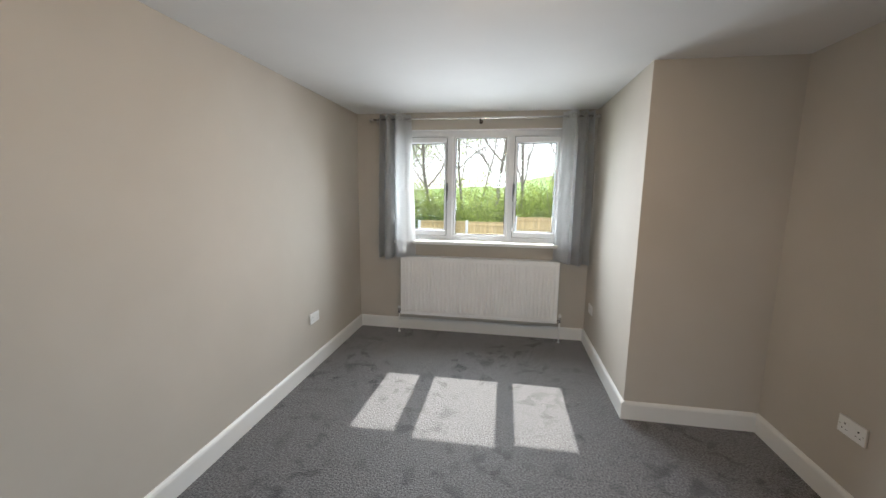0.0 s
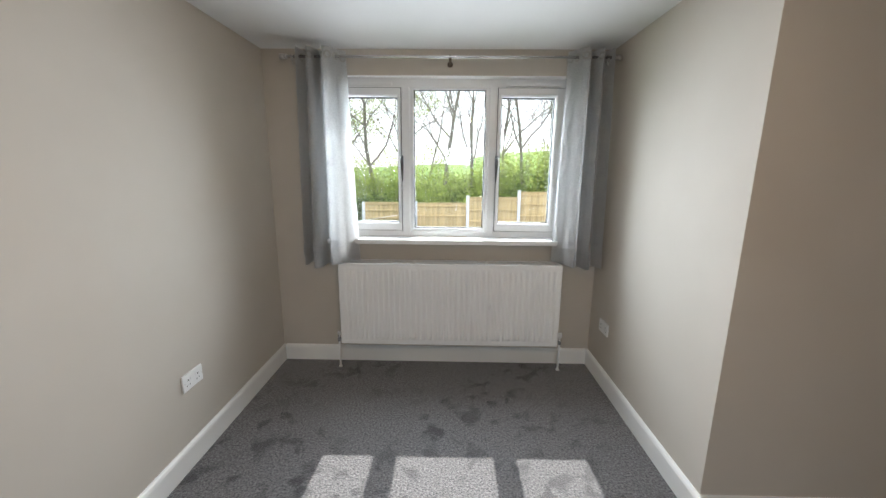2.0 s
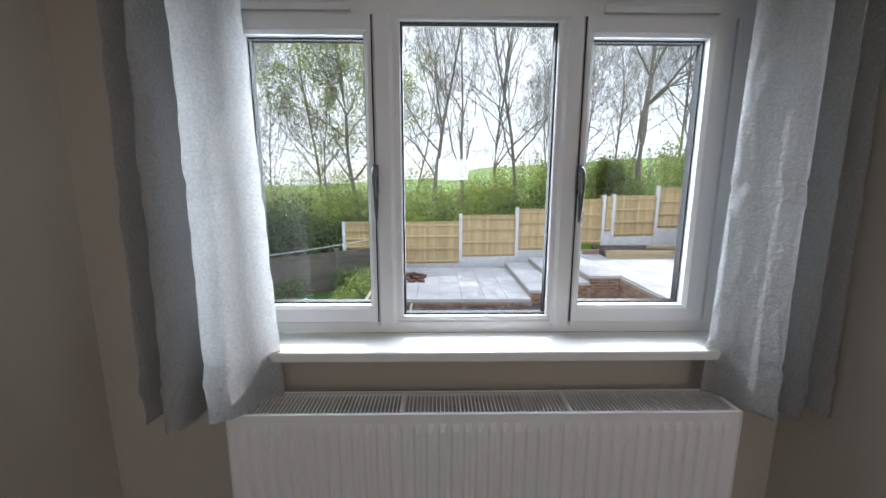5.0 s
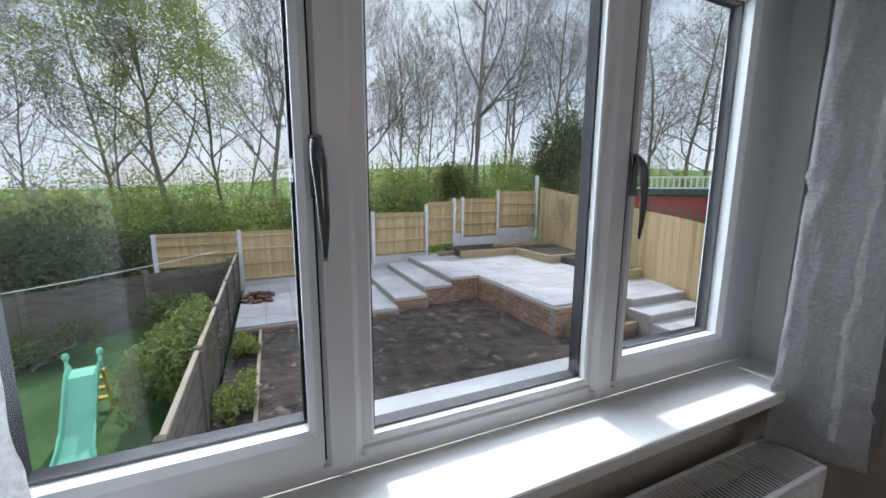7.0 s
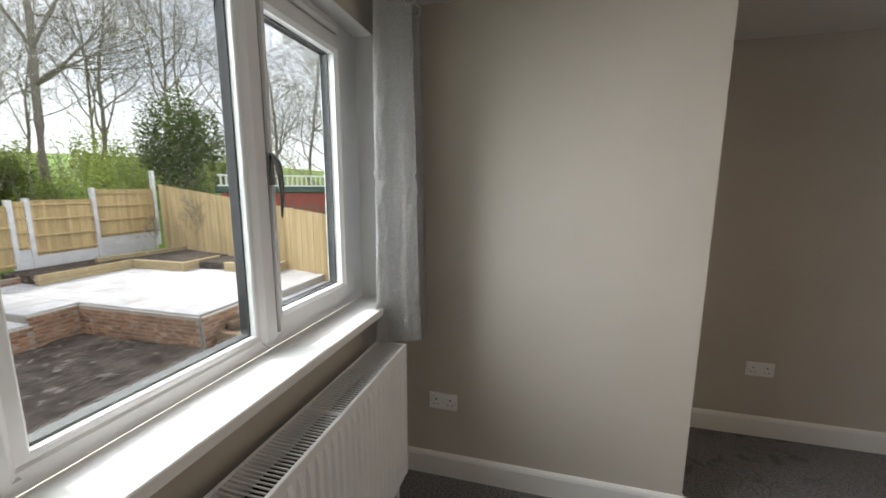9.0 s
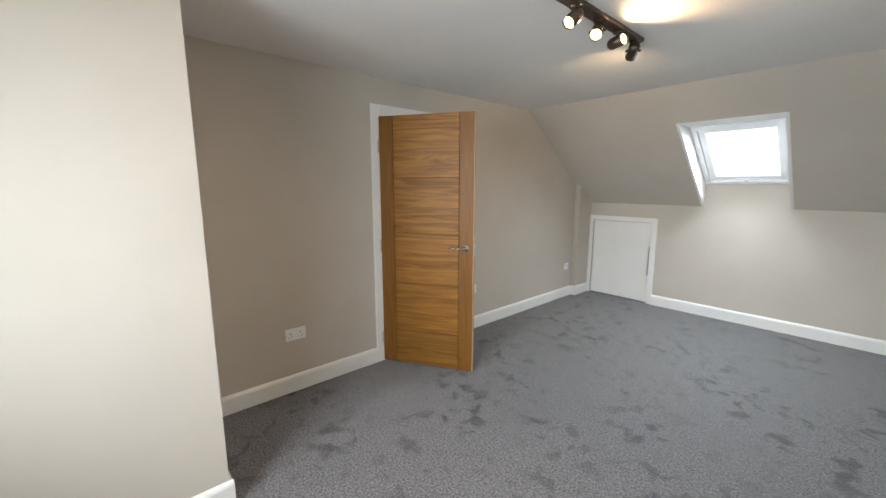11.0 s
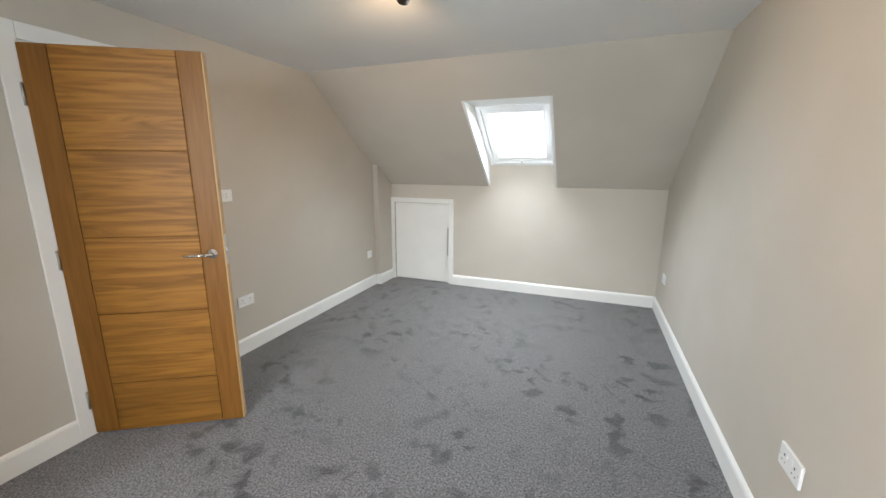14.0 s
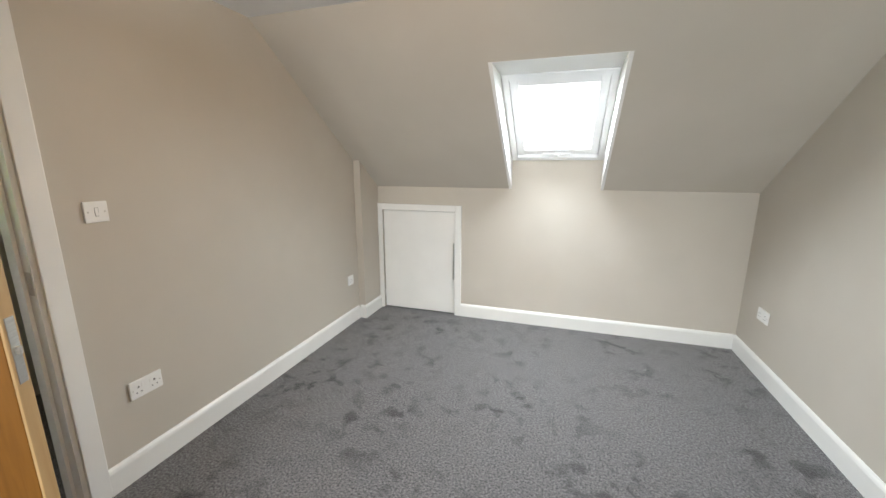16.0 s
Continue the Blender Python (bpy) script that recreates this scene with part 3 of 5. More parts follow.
def rails(bm, x0, x1, z0, z1, wl, wr, wb, wt, y0, y1, bev):
    """A rectangular frame with mitred faces made of four bars."""
    o = [(x0, z0), (x1, z0), (x1, z1), (x0, z1)]
    i = [(x0 + wl, z0 + wb), (x1 - wr, z0 + wb), (x1 - wr, z1 - wt), (x0 + wl, z1 - wt)]
    for k in range(4):
        a, b = k, (k + 1) % 4
        vs = [(o[a], y1), (o[b], y1), (o[b], y0 + bev), (o[a], y0 + bev)]
        ring = [bm.verts.new((p[0], yy, p[1])) for p, yy in ((o[a], y1), (o[b], y1), (o[b], y0), (o[a], y0))]
        ia, ib = Vector((i[a][0], 0, i[a][1])), Vector((i[b][0], 0, i[b][1]))
        cx = Vector(((x0 + x1) / 2, 0, (z0 + z1) / 2))
        da = Vector((math.copysign(bev, ia.x - cx.x), 0, math.copysign(bev, ia.z - cx.z)))
        db = Vector((math.copysign(bev, ib.x - cx.x), 0, math.copysign(bev, ib.z - cx.z)))
        f0 = [bm.verts.new((p.x, y0, p.z)) for p in (ia + da, ib + db)]
        f1 = [bm.verts.new((p.x, y0 + bev, p.z)) for p in (ia, ib)]
        f2 = [bm.verts.new((p.x, y1, p.z)) for p in (ia, ib)]
        bm.faces.new((ring[3], ring[2], f0[1], f0[0]))
        bm.faces.new((f0[0], f0[1], f1[1], f1[0]))
        bm.faces.new((f1[0], f1[1], f2[1], f2[0]))
        bm.faces.new((f2[0], f2[1], ring[1], ring[0]))
        bm.faces.new((ring[0], ring[1], ring[2], ring[3]))
    return bm


bm = B()
rails(bm, WX0 + 0.002, WX1 - 0.002, FZ0, FZ1, 0.108, 0.108, 0.048, 0.070, FY0, FY1, 0.010)
part("window_frame", bm, M_UPVC, window)
for mx in MX:
    bm = B()
    w = 0.036
    prism(bm, [(mx - w, FY1 - 0.001), (mx - w, FY0 + 0.004), (mx - w + 0.014, FY0 - 0.012), (mx + w - 0.014, FY0 - 0.012), (mx + w, FY0 + 0.004), (mx + w, FY1 - 0.001)], "z", FZ0 + 0.030, FZ1 - 0.062)
    prism(bm, [(mx - w, FZ0 + 0.0302), (mx + w, FZ0 + 0.0302), (mx + 0.008, FZ0 + 0.006), (mx - 0.008, FZ0 + 0.006)], "y", FY0 - 0.010, FY0 + 0.002)
    part("mullion", bm, M_UPVC, window)
for g, (sx0, sx1) in ((G1, (G1[0] - 0.070, MX[0] - 0.034)), (G3, (MX[1] + 0.034, G3[1] + 0.070))):
    bm = B()
    rails(bm, sx0, sx1, FZ0 + 0.046, FZ1 - 0.066, g[0] - sx0, sx1 - g[1], g[2] - FZ0 - 0.046, FZ1 - 0.066 - g[3], FY0 - 0.016, FY1 - 0.012, 0.012)
    part("sash", bm, M_UPVC, window)
    bm = B()
    rails(bm, sx0 - 0.004, sx1 + 0.004, FZ0 + 0.042, FZ1 - 0.062, 0.008, 0.008, 0.008, 0.008, FY0 - 0.004, FY0 + 0.004, 0.001)
    part("gasket", bm, M_GASKET, window, "thin black rubber seal")
for g in (G1, G2, G3):
    bm = B()
    rails(bm, g[0] - 0.002, g[1] + 0.002, g[2] - 0.002, g[3] + 0.002, 0.008, 0.008, 0.008, 0.008, FY0 + 0.0215, FY0 + 0.052, 0.001)
    part("gasket", bm, M_GASKET, window, "black glazing gasket")
    pn = part("pane", box(B(), g[0] - 0.004, g[1] + 0.004, FY0 + 0.016, FY0 + 0.021, g[2] - 0.004, g[3] + 0.004), M_GLASS, window)
    pn.visible_shadow = False
# fixed light's own bead
bm = B()
rails(bm, MX[0] + 0.034, MX[1] - 0.034, FZ0 + 0.046, FZ1 - 0.066, G2[0] - MX[0] - 0.034, MX[1] - 0.034 - G2[1], G2[2] - FZ0 - 0.046, max(0.006, FZ1 - 0.066 - G2[3]), FY0 + 0.002, FY1 - 0.012, 0.004)
part("bead", bm, M_UPVC, window)
for x0, x1 in ((-0.995, -0.620), (0.185, 0.560)):
    bm = B()
    box(bm, x0, x1, FY0 - 0.012, FY0 - 0.0005, FZ1 - 0.052, FZ1 - 0.028, 0.003, 2)
    box(bm, x0 + 0.01, x1 - 0.01, FY0 - 0.016, FY0 - 0.0125, FZ1 - 0.030, FZ1 - 0.0265)
    part("trickle_vent", bm, M_UPVC, window, "slim white trickle vent")


def window_handle(x, side):
    bm = B()
    y = FY0 - 0.016
    box(bm, x - 0.0105, x + 0.0105, y - 0.007, y, 1.490, 1.585, 0.0035, 2)
    pts = [(0, -0.010, 1.580, 0.0085), (0.001, -0.028, 1.552, 0.0135), (0.003, -0.036, 1.500, 0.0110), (0.004, -0.037, 1.445, 0.0085), (0.004, -0.033, 1.395, 0.0035)]
    rings = []
    for k in range(17):
        u = k / 4
        i = min(3, int(u))
        f = u - i
        p0, p1, p2, p3 = pts[max(0, i - 1)], pts[i], pts[i + 1], pts[min(4, i + 2)]
        cx, cy, cz, cr = (0.5 * (2 * b + (c - a) * f + (2 * a - 5 * b + 4 * c - d) * f * f + (3 * b - a - 3 * c + d) * f ** 3) for a, b, c, d in zip(p0, p1, p2, p3))
        cr = max(0.002, cr * 0.90)
        rings.append([bm.verts.new((x + side * cx + cr * math.cos(q * math.pi / 8), y + cy + 0.7 * cr * math.sin(q * math.pi / 8), cz)) for q in range(16)])
    for ra, rb in zip(rings, rings[1:]):
        for q in range(16):
            bm.faces.new((ra[q], ra[(q + 1) % 16], rb[(q + 1) % 16], rb[q])).smooth = True
    bm.faces.new(rings[0])
    bm.faces.new(rings[-1][::-1])
    bmesh.ops.recalc_face_normals(bm, faces=bm.faces[:])
    lathe(bm, [(0.0005, -0.034), (0.005, -0.033), (0.005, -0.028), (0.0005, -0.027)], (x, y + 0.002, 1.552), "y", 10)
    return part("handle", bm, M_SATIN, window, "curved chrome locking handle")


window_handle(G1[1] + 0.030, 1)
window_handle(G3[0] - 0.026, -1)
structure("window_sill", box(B(), WX0 - 0.003, WX1 + 0.003, YW - 0.090, FY0 + 0.004, WZ0 - 0.022, WZ0 + 0.012, 0.008, 3), M_WHITE, "deep white painted window board with rounded nosing", "sill")
bm = B()
box(bm, WX0 + 0.0003, WX0 + 0.004, YW + 0.001, FY0, WZ0 + 0.012, WZ1)
box(bm, WX1 - 0.004, WX1 - 0.0003, YW + 0.001, FY0, WZ0 + 0.012, WZ1)
box(bm, WX0 + 0.0045, WX1 - 0.0045, YW + 0.001, FY0, WZ1 - 0.004, WZ1 - 0.0003)
structure("window_reveal", bm, M_CEIL, "white painted plaster reveal round the window", "trim")

# ---- curtain pole ----
PY, PZ = 4.278, 2.195
pole = thing("curtain_pole", pose(0, PY, PZ), "slim chrome curtain pole with ribbed end finials", "curtain pole")
part("rod", tube(B(), (-1.27, 0, 0), (0.835, 0, 0), 0.0085, seg=14), M_CHROME, pole)
for sx, xe in ((-1, -1.27), (1, 0.835)):
    prof = [(0.0005, 0), (0.016, 0), (0.016, sx * 0.012), (0.012, sx * 0.014), (0.012, sx * 0.018), (0.017, sx * 0.020), (0.017, sx * 0.045), (0.0005, sx * 0.047)]
    part("finial", lathe(B(), prof, (xe, 0, 0), "x", 18), M_STEEL, pole, "brushed steel end cap")
for xb in (-1.235, -0.21, 0.800):
    bm = B()
    tube(bm, (xb, 0.004, -0.012), (xb, YW - PY, -0.012), 0.006)
    lathe(bm, [(0.0005, -0.012), (0.018, -0.010), (0.020, 0.0), (0.0005, 0.0)], (xb, YW - PY, -0.012), "y", 16)
    tube(bm, (xb, 0.002, -0.022), (xb, 0.002, 0.008), 0.010, 0.010)
    tube(bm, (xb, 0.002, -0.050), (xb, 0.002, -0.022), 0.004, 0.006)
    part("bracket", bm, M_BRONZE if xb == -0.21 else M_STEEL, pole, "small pole bracket with grub screw")


# ---- curtains ----
def curtain(name, x0, x1, xb0, xb1, inner, seed, label):
    """A gathered eyelet curtain: folds along the pole that open towards the hem; inner is the side of the window."""
    rnd = random.Random(seed)
    cur = thing(name, pose(0, PY, 0), label, "curtain", "pair of curtains")
    NU, NV = 120, 120
    top, hem = PZ + 0.05, 0.805
    ph = [rnd.uniform(-0.3, 0.3) for _ in range(8)]

    def at(u, v):
        w = u if inner < 0 else 1 - u              # 0 at the window side
        wob = 0.07 * math.sin(5.0 * v + ph[0]) * v
        a = math.pi * (0.55 + w / 0.40) if w < 0.40 else math.pi * (1.55 + 3.7 * (w - 0.40) / 0.60)
        a += wob + 0.5 * ph[2]
        depth = 0.056 + 0.016 * v + 0.012 * math.sin(6 * u + ph[3]) * v
        uu = u + 0.030 * math.sin(2 * a + 0.6) * (0.3 + 0.7 * v) * min(1, w / 0.35)
        x = (x0 + (x1 - x0) * uu) * (1 - v) + (xb0 + (xb1 - xb0) * uu) * v
        y = depth * math.copysign(abs(math.sin(a)) ** 0.75, math.sin(a)) + 0.003 * math.sin(7 * v + 9 * u) * v
        crease = sum(h * math.exp(-((v + 0.012 * math.sin(9 * u + k) - v0) / 0.008) ** 2) for k, (v0, h) in enumerate(((0.50, 0.006), (0.535, -0.005), (0.71, 0.003), (0.885, 0.006), (0.915, -0.006))))
        z = top + (hem + 0.025 * (1 - w) - top) * v + 0.008 * math.sin(a * 0.5 + ph[5]) * v
        lump = 0.005 * v * noise.noise(Vector((5 * u, 4 * v, seed))) + 0.004 * noise.noise(Vector((14 * u, 18 * v, seed + 5)))
        return Vector((x + lump, y + crease + lump - 0.012 * v, z))

    bm = B()
    g = [[bm.verts.new(at(i / NU, j / NV)) for i in range(NU + 1)] for j in range(NV + 1)]
    for j in range(NV):
        for i in range(NU):
            bm.faces.new((g[j][i], g[j][i + 1], g[j + 1][i + 1], g[j + 1][i])).smooth = True
    geo = bmesh.ops.solidify(bm, geom=list(bm.faces), thickness=0.003)
    for f in bm.faces:
        f.smooth = True
    part("cloth", bm, M_CURTAIN, cur)
    for k in range(8):
        u0 = k / 8 + 0.06
        c = at(u0, 0.035)
        tng = (at(u0 + 0.01, 0.035) - at(u0 - 0.01, 0.035)).normalized()
        q = Vector((tng.y, -tng.x, 0)).to_track_quat("Z", "Y")
        bm = B()
        ring = []
        for s in range(16):
            e = Vector((math.cos(2 * math.pi * s / 16), math.sin(2 * math.pi * s / 16), 0))
            ring.append([bm.verts.new(c + q @ (e * r + Vector((0, 0, h)))) for r, h in ((0.024, 0.005), (0.015, 0.005), (0.015, -0.005), (0.024, -0.005))])
        for s in range(16):
            n = (s + 1) % 16
            for w in range(4):
                bm.faces.new((ring[s][w], ring[n][w], ring[n][(w + 1) % 4], ring[s][(w + 1) % 4])).smooth = True
        part("eyelet", bm, M_STEEL, cur, "brushed metal eyelet ring")
    return cur


curtain("curtain", -1.200, -0.900, -1.225, -0.850, 1, 3, "gathered silver-grey satin curtain with creases, open, beside long wall")
curtain("curtain", 0.560, 0.825, 0.535, 0.850, -1, 8, "gathered silver-grey satin curtain with creases, open, beside dormer cheek")

# ---- radiator ----
RX0, RX1, RZ0, RZ1, RYF, RYB = -0.990, 0.598, 0.215, 0.831, 4.228, 4.368
rad = thing("radiator", pose(0, 0, 0), "white double panel radiator with ribbed front under window", "radiator")


def ribbed_panel(yf, out):
    """A pressed panel with upright channels; out is the way that its ribs stand out."""
    bm = B()
    n = 40
    p = (RX1 - RX0 - 0.05) / n
    prof = [(RX0 + 0.004, 0)]
    x = RX0 + 0.025
    for k in range(n):
        prof += [(x + 0.10 * p, 0.0), (x + 0.28 * p, 0.009), (x + 0.60 * p, 0.009), (x + 0.78 * p, 0.0)]
        x += p
    prof += [(RX1 - 0.004, 0)]
    zs = [(RZ0 + 0.004, 0.0), (RZ0 + 0.035, 0.0), (RZ0 + 0.060, 1.0), (RZ1 - 0.060, 1.0), (RZ1 - 0.035, 0.0), (RZ1 - 0.006, 0.0)]
    rows = [[bm.verts.new((px, yf + out * (-0.009 + ph * s), z)) for px, ph in prof] for z, s in zs]
    for a, b in zip(rows, rows[1:]):
        for k in range(len(prof) - 1):
            bm.faces.new((a[k], a[k + 1], b[k + 1], b[k]))
    box(bm, RX0 + 0.0045, RX1 - 0.0045, yf + 0.0105, yf + 0.020, RZ0 + 0.004, RZ1 - 0.0065, 0.001)
    return bm


part("front_panel", ribbed_panel(RYF, -1), M_ENAMEL, rad)
part("back_panel", box(B(), RX0 + 0.006, RX1 - 0.006, RYB - 0.014, RYB, RZ0 + 0.006, RZ1 - 0.010, 0.004), M_ENAMEL, rad)
# fins in dark bronze: the shade under the grille is put into their colour
bm = B()
for k in range(120):
    x = RX0 + 0.03 + k * (RX1 - RX0 - 0.06) / 119
    box(bm, x - 0.0008, x + 0.0008, RYF + 0.022, RYB - 0.016, RZ0 + 0.03, RZ1 - 0.07)
part("convector", bm, M_BRONZE, rad)
for x0, x1 in ((RX0, RX0 + 0.0035), (RX1 - 0.0035, RX1)):
    part("side_cover", box(B(), x0, x1, RYF + 0.004, RYB + 0.001, RZ0 + 0.002, RZ1 - 0.001, 0.0015), M_ENAMEL, rad)
bm = B()
y0, y1, zt = RYF + 0.003, RYB, RZ1
box(bm, RX0 + 0.004, RX1 - 0.004, y0, y0 + 0.012, zt - 0.006, zt, 0.002)
box(bm, RX0 + 0.004, RX1 - 0.004, y1 - 0.012, y1, zt - 0.006, zt, 0.002)
thirds = [RX0 + 0.004 + k * (RX1 - RX0 - 0.008) / 3 for k in range(4)]
for xx in (thirds[0] + 0.006, thirds[1], thirds[2], thirds[3] - 0.006):
    box(bm, xx - 0.006, xx + 0.006, y0 + 0.012, y1 - 0.012, zt - 0.005, zt)
n = 126
for k in range(n):
    x = RX0 + 0.02 + k * (RX1 - RX0 - 0.04) / (n - 1)
    box(bm, x - 0.0016, x + 0.0016, y0 + 0.0115, y1 - 0.0115, zt - 0.0045, zt - 0.0005)
part("top_grille", bm, M_ENAMEL, rad, "slotted white top grille")
for sx, xe in ((-1, RX0), (1, RX1)):
    bm = B()
    zc, yc = RZ0 + 0.030, (RYF + RYB) / 2
    tube(bm, (xe, yc, zc), (xe + sx * 0.040, yc, zc), 0.009)
    tube(bm, (xe + sx * 0.010, yc, zc), (xe + sx * 0.024, yc, zc), 0.014, seg=6)
    tube(bm, (xe + sx * 0.034, yc, zc - 0.035), (xe + sx * 0.034, yc, zc + 0.018), 0.011)
    tube(bm, (xe + sx * 0.034, yc, zc - 0.036), (xe + sx * 0.034, yc, zc - 0.018), 0.014, seg=6)
    v = part("valve", bm, M_CHROME, rad, "chrome radiator valve")
    bm = B()
    lathe(bm, [(0.0005, 0.018), (0.014, 0.018), (0.016, 0.024), (0.015, 0.05), (0.011, 0.056), (0.0005, 0.057)] if sx > 0 else [(0.0005, 0.018), (0.013, 0.018), (0.014, 0.03), (0.012, 0.040), (0.0005, 0.042)], (xe + sx * 0.034, yc, zc), "z", 16)
    part("cap", bm, M_PLASTIC, v, "white plastic valve cap")
    bm = B()
    tube(bm, (xe + sx * 0.034, yc, zc - 0.034), (xe + sx * 0.034, yc, 0.0), 0.0075)
    lathe(bm, [(0.0005, 0.0), (0.015, 0.0), (0.012, 0.010), (0.0005, 0.011)], (xe + sx * 0.034, yc, 0), "z", 14)
    part("pipe", bm, M_PLASTIC, rad, "white sleeved supply pipe")
for xb in (RX0 + 0.25, RX1 - 0.25):
    part("wall_bracket", box(B(), xb - 0.015, xb + 0.015, RYB, YW, RZ0 + 0.08, RZ1 - 0.08), M_STEEL, rad)


# ---- sockets and switch: local x along the wall, local y into the wall ----
def face_plate(m, width, gangs, label, category, group=""):
    ob = thing({"light switch": "light_switch"}.get(category, "wall_socket"), m, label, category, group)
    h = 0.086
    part("plate", box(B(), -width / 2, width / 2, -0.011, 0.0, -h / 2, h / 2, 0.004, 2), M_PLASTIC, ob)
    for s in (-1, 1):
        bm = B()
        lathe(bm, [(0.0005, -0.0118), (0.0032, -0.0116), (0.0036, -0.0108), (0.0005, -0.0106)], (s * (width / 2 - 0.012 if width > 0.1 else 0.030), 0, 0), "y", 10)
        part("screw", bm, M_STEEL, ob)
    for g in range(gangs):
        cx = 0 if gangs == 1 else (-0.036, 0.036)[g]
        if category == "light switch":
            bm = B()
            prism(bm, [(-0.0108, -0.016), (-0.0145, -0.015), (-0.0125, 0.0), (-0.0115, 0.016), (-0.0108, 0.016)], "x", -0.0055, 0.0055)
            part("rocker", bm, M_PLASTIC, ob)
            # thin near-black flat: shade of the gap round the rocker, as colour
            part("rocker_gap", box(B(), -0.0068, 0.0068, -0.0113, -0.0110, -0.0175, 0.0175), M_DARK, ob)
        else:
            # near-black flats on the plate stand for the shade inside the pin holes
            bm = B()
            box(bm, cx - 0.004, cx + 0.004, -0.0113, -0.0108, 0.006, 0.014)
            for sx in (-0.011, 0.011):
                box(bm, cx + sx - 0.0032, cx + sx + 0.0032, -0.0113, -0.0108, -0.018, -0.0135)
            part("pin_holes", bm, M_DARK, ob, "near-black flats for the shade in the pin slots")
            bm = B()
            rx = cx + (0.0175 if cx < 0 else -0.0175) if gangs == 2 else 0.022
            box(bm, rx - 0.005, rx + 0.005, -0.0135, -0.0108, 0.006, 0.024, 0.001)
            part("rocker", bm, M_PLASTIC, ob)
    return ob


dbl = "white plastic double wall socket above the skirting"
face_plate(pose(XL, 3.36, 0.440, 0, 0, 90), 0.146, 2, dbl, "socket", "wall sockets")
face_plate(pose(XL, 1.23, 0.450, 0, 0, 90), 0.146, 2, dbl, "socket", "wall sockets")
face_plate(pose(XL, -1.31, 0.420, 0, 0, 90), 0.146, 2, dbl, "socket", "wall sockets")
face_plate(pose(XC, 4.145, 0.415, 0, 0, -90), 0.146, 2, dbl, "socket", "wall sockets")
face_plate(pose(XR, 2.41, 0.425, 0, 0, -90), 0.146, 2, dbl, "socket", "wall sockets")
face_plate(pose(XR, 0.62, 0.422, 0, 0, -90), 0.146, 2, dbl, "socket", "wall sockets")
face_plate(pose(XR, -1.20, 0.410, 0, 0, -90), 0.086, 1, "white plastic single wall socket above the skirting", "socket", "wall sockets")
face_plate(pose(XR, 0.69, 1.247, 0, 0, -90), 0.086, 1, "white plastic single rocker light switch beside doorway", "light switch")

# ---- ceiling spot bar ----
BX, BY0, BY1 = 0.06, 0.99, 1.79
bar = thing("spotlight_bar", pose(0, 0, 0), "dark bronze ceiling bar with four lit adjustable spotlights", "ceiling light")
bm = B()
box(bm, BX - 0.032, BX + 0.032, BY0, BY1, ZC - 0.024, ZC - 0.0005, 0.006, 2)
part("mounting_bar", bm, M_BRONZE, bar)
heads = [(1.68, (0.10, 0.72, -0.60)), (1.46, (-0.22, 0.72, -0.62)), (1.25, (-0.85, 0.22, 0.06)), (1.05, (0.50, -0.62, -0.50))]
for hy, d in heads:
    d = Vector(d).normalized()
    piv = Vector((BX, hy, ZC - 0.075))
    bm = B()
    tube(bm, (BX, hy, ZC - 0.025), (BX, hy, ZC - 0.045), 0.006)
    lathe(bm, [(0.0005, ZC - 0.036), (0.020, ZC - 0.036), (0.020, ZC - 0.024), (0.0005, ZC - 0.024)], (BX, hy, 0), "z", 16)
    arm = part("swivel_arm", bm, M_BRONZE, bar)
    side = d.cross(Vector((0, 0, 1))).normalized()
    bm = B()
    for s in (-1, 1):
        tube(bm, (BX, hy, ZC - 0.044), piv + side * s * 0.034, 0.004)
        tube(bm, piv + side * s * 0.028, piv + side * s * 0.040, 0.006)
    part("yoke", bm, M_BRONZE, bar)
    q = d.to_track_quat("Z", "Y")
    bm = B()
    prof = [(0.016, -0.045), (0.022, -0.044), (0.029, -0.030), (0.029, 0.045), (0.026, 0.045), (0.026, 0.030)]
    rings = [[bm.verts.new(piv + q @ Vector((r * math.cos(a), r * math.sin(a), h))) for a in (2 * math.pi * k / 20 for k in range(20))] for r, h in prof]
    for i in range(len(rings) - 1):
        for k in range(20):
            bm.faces.new((rings[i][k], rings[i][(k + 1) % 20], rings[i + 1][(k + 1) % 20], rings[i + 1][k])).smooth = True
    bm.faces.new(rings[0][::-1])
    hd = part("lamp_head", bm, M_BRONZE, bar)
    bm = B()
    tube(bm, piv + d * 0.020, piv + d * 0.036, 0.0255, 0.0255, 20)
    part("bulb", bm, M_BULB, hd, "glowing warm lamp face")
    lamp = new("spot_lamp", bpy.data.lights.new("spot_lamp", "SPOT"))
    lamp.data.energy, lamp.data.color = SPOT_WATTS, (1.0, 0.66, 0.36)
    lamp.data.spot_size, lamp.data.spot_blend, lamp.data.shadow_soft_size = radians(140), 0.9, 0.022
    lamp.matrix_world = look(piv + d * 0.050, piv + d)

window_light = new("window_daylight", bpy.data.lights.new("window_daylight", "AREA"))
window_light.data.shape, window_light.data.size, window_light.data.size_y = "RECTANGLE", G3[1] - G1[0], 0.90
window_light.data.energy, window_light.data.color = WINDOW_LIGHT_WATTS, (0.90, 0.96, 1.0)
window_light.matrix_world = look(((G1[0] + G3[1]) / 2, FY1 + 0.10, 1.56), ((G1[0] + G3[1]) / 2, FY1 - 0.90, 1.56 - 0.32))
window_light.data.spread = radians(120)


# ---- garden levels ----
GS, GL, GU = -1.36, -1.22, -0.75        # bare soil, lower paving, upper paving
RISE = (GU - GL) / 3


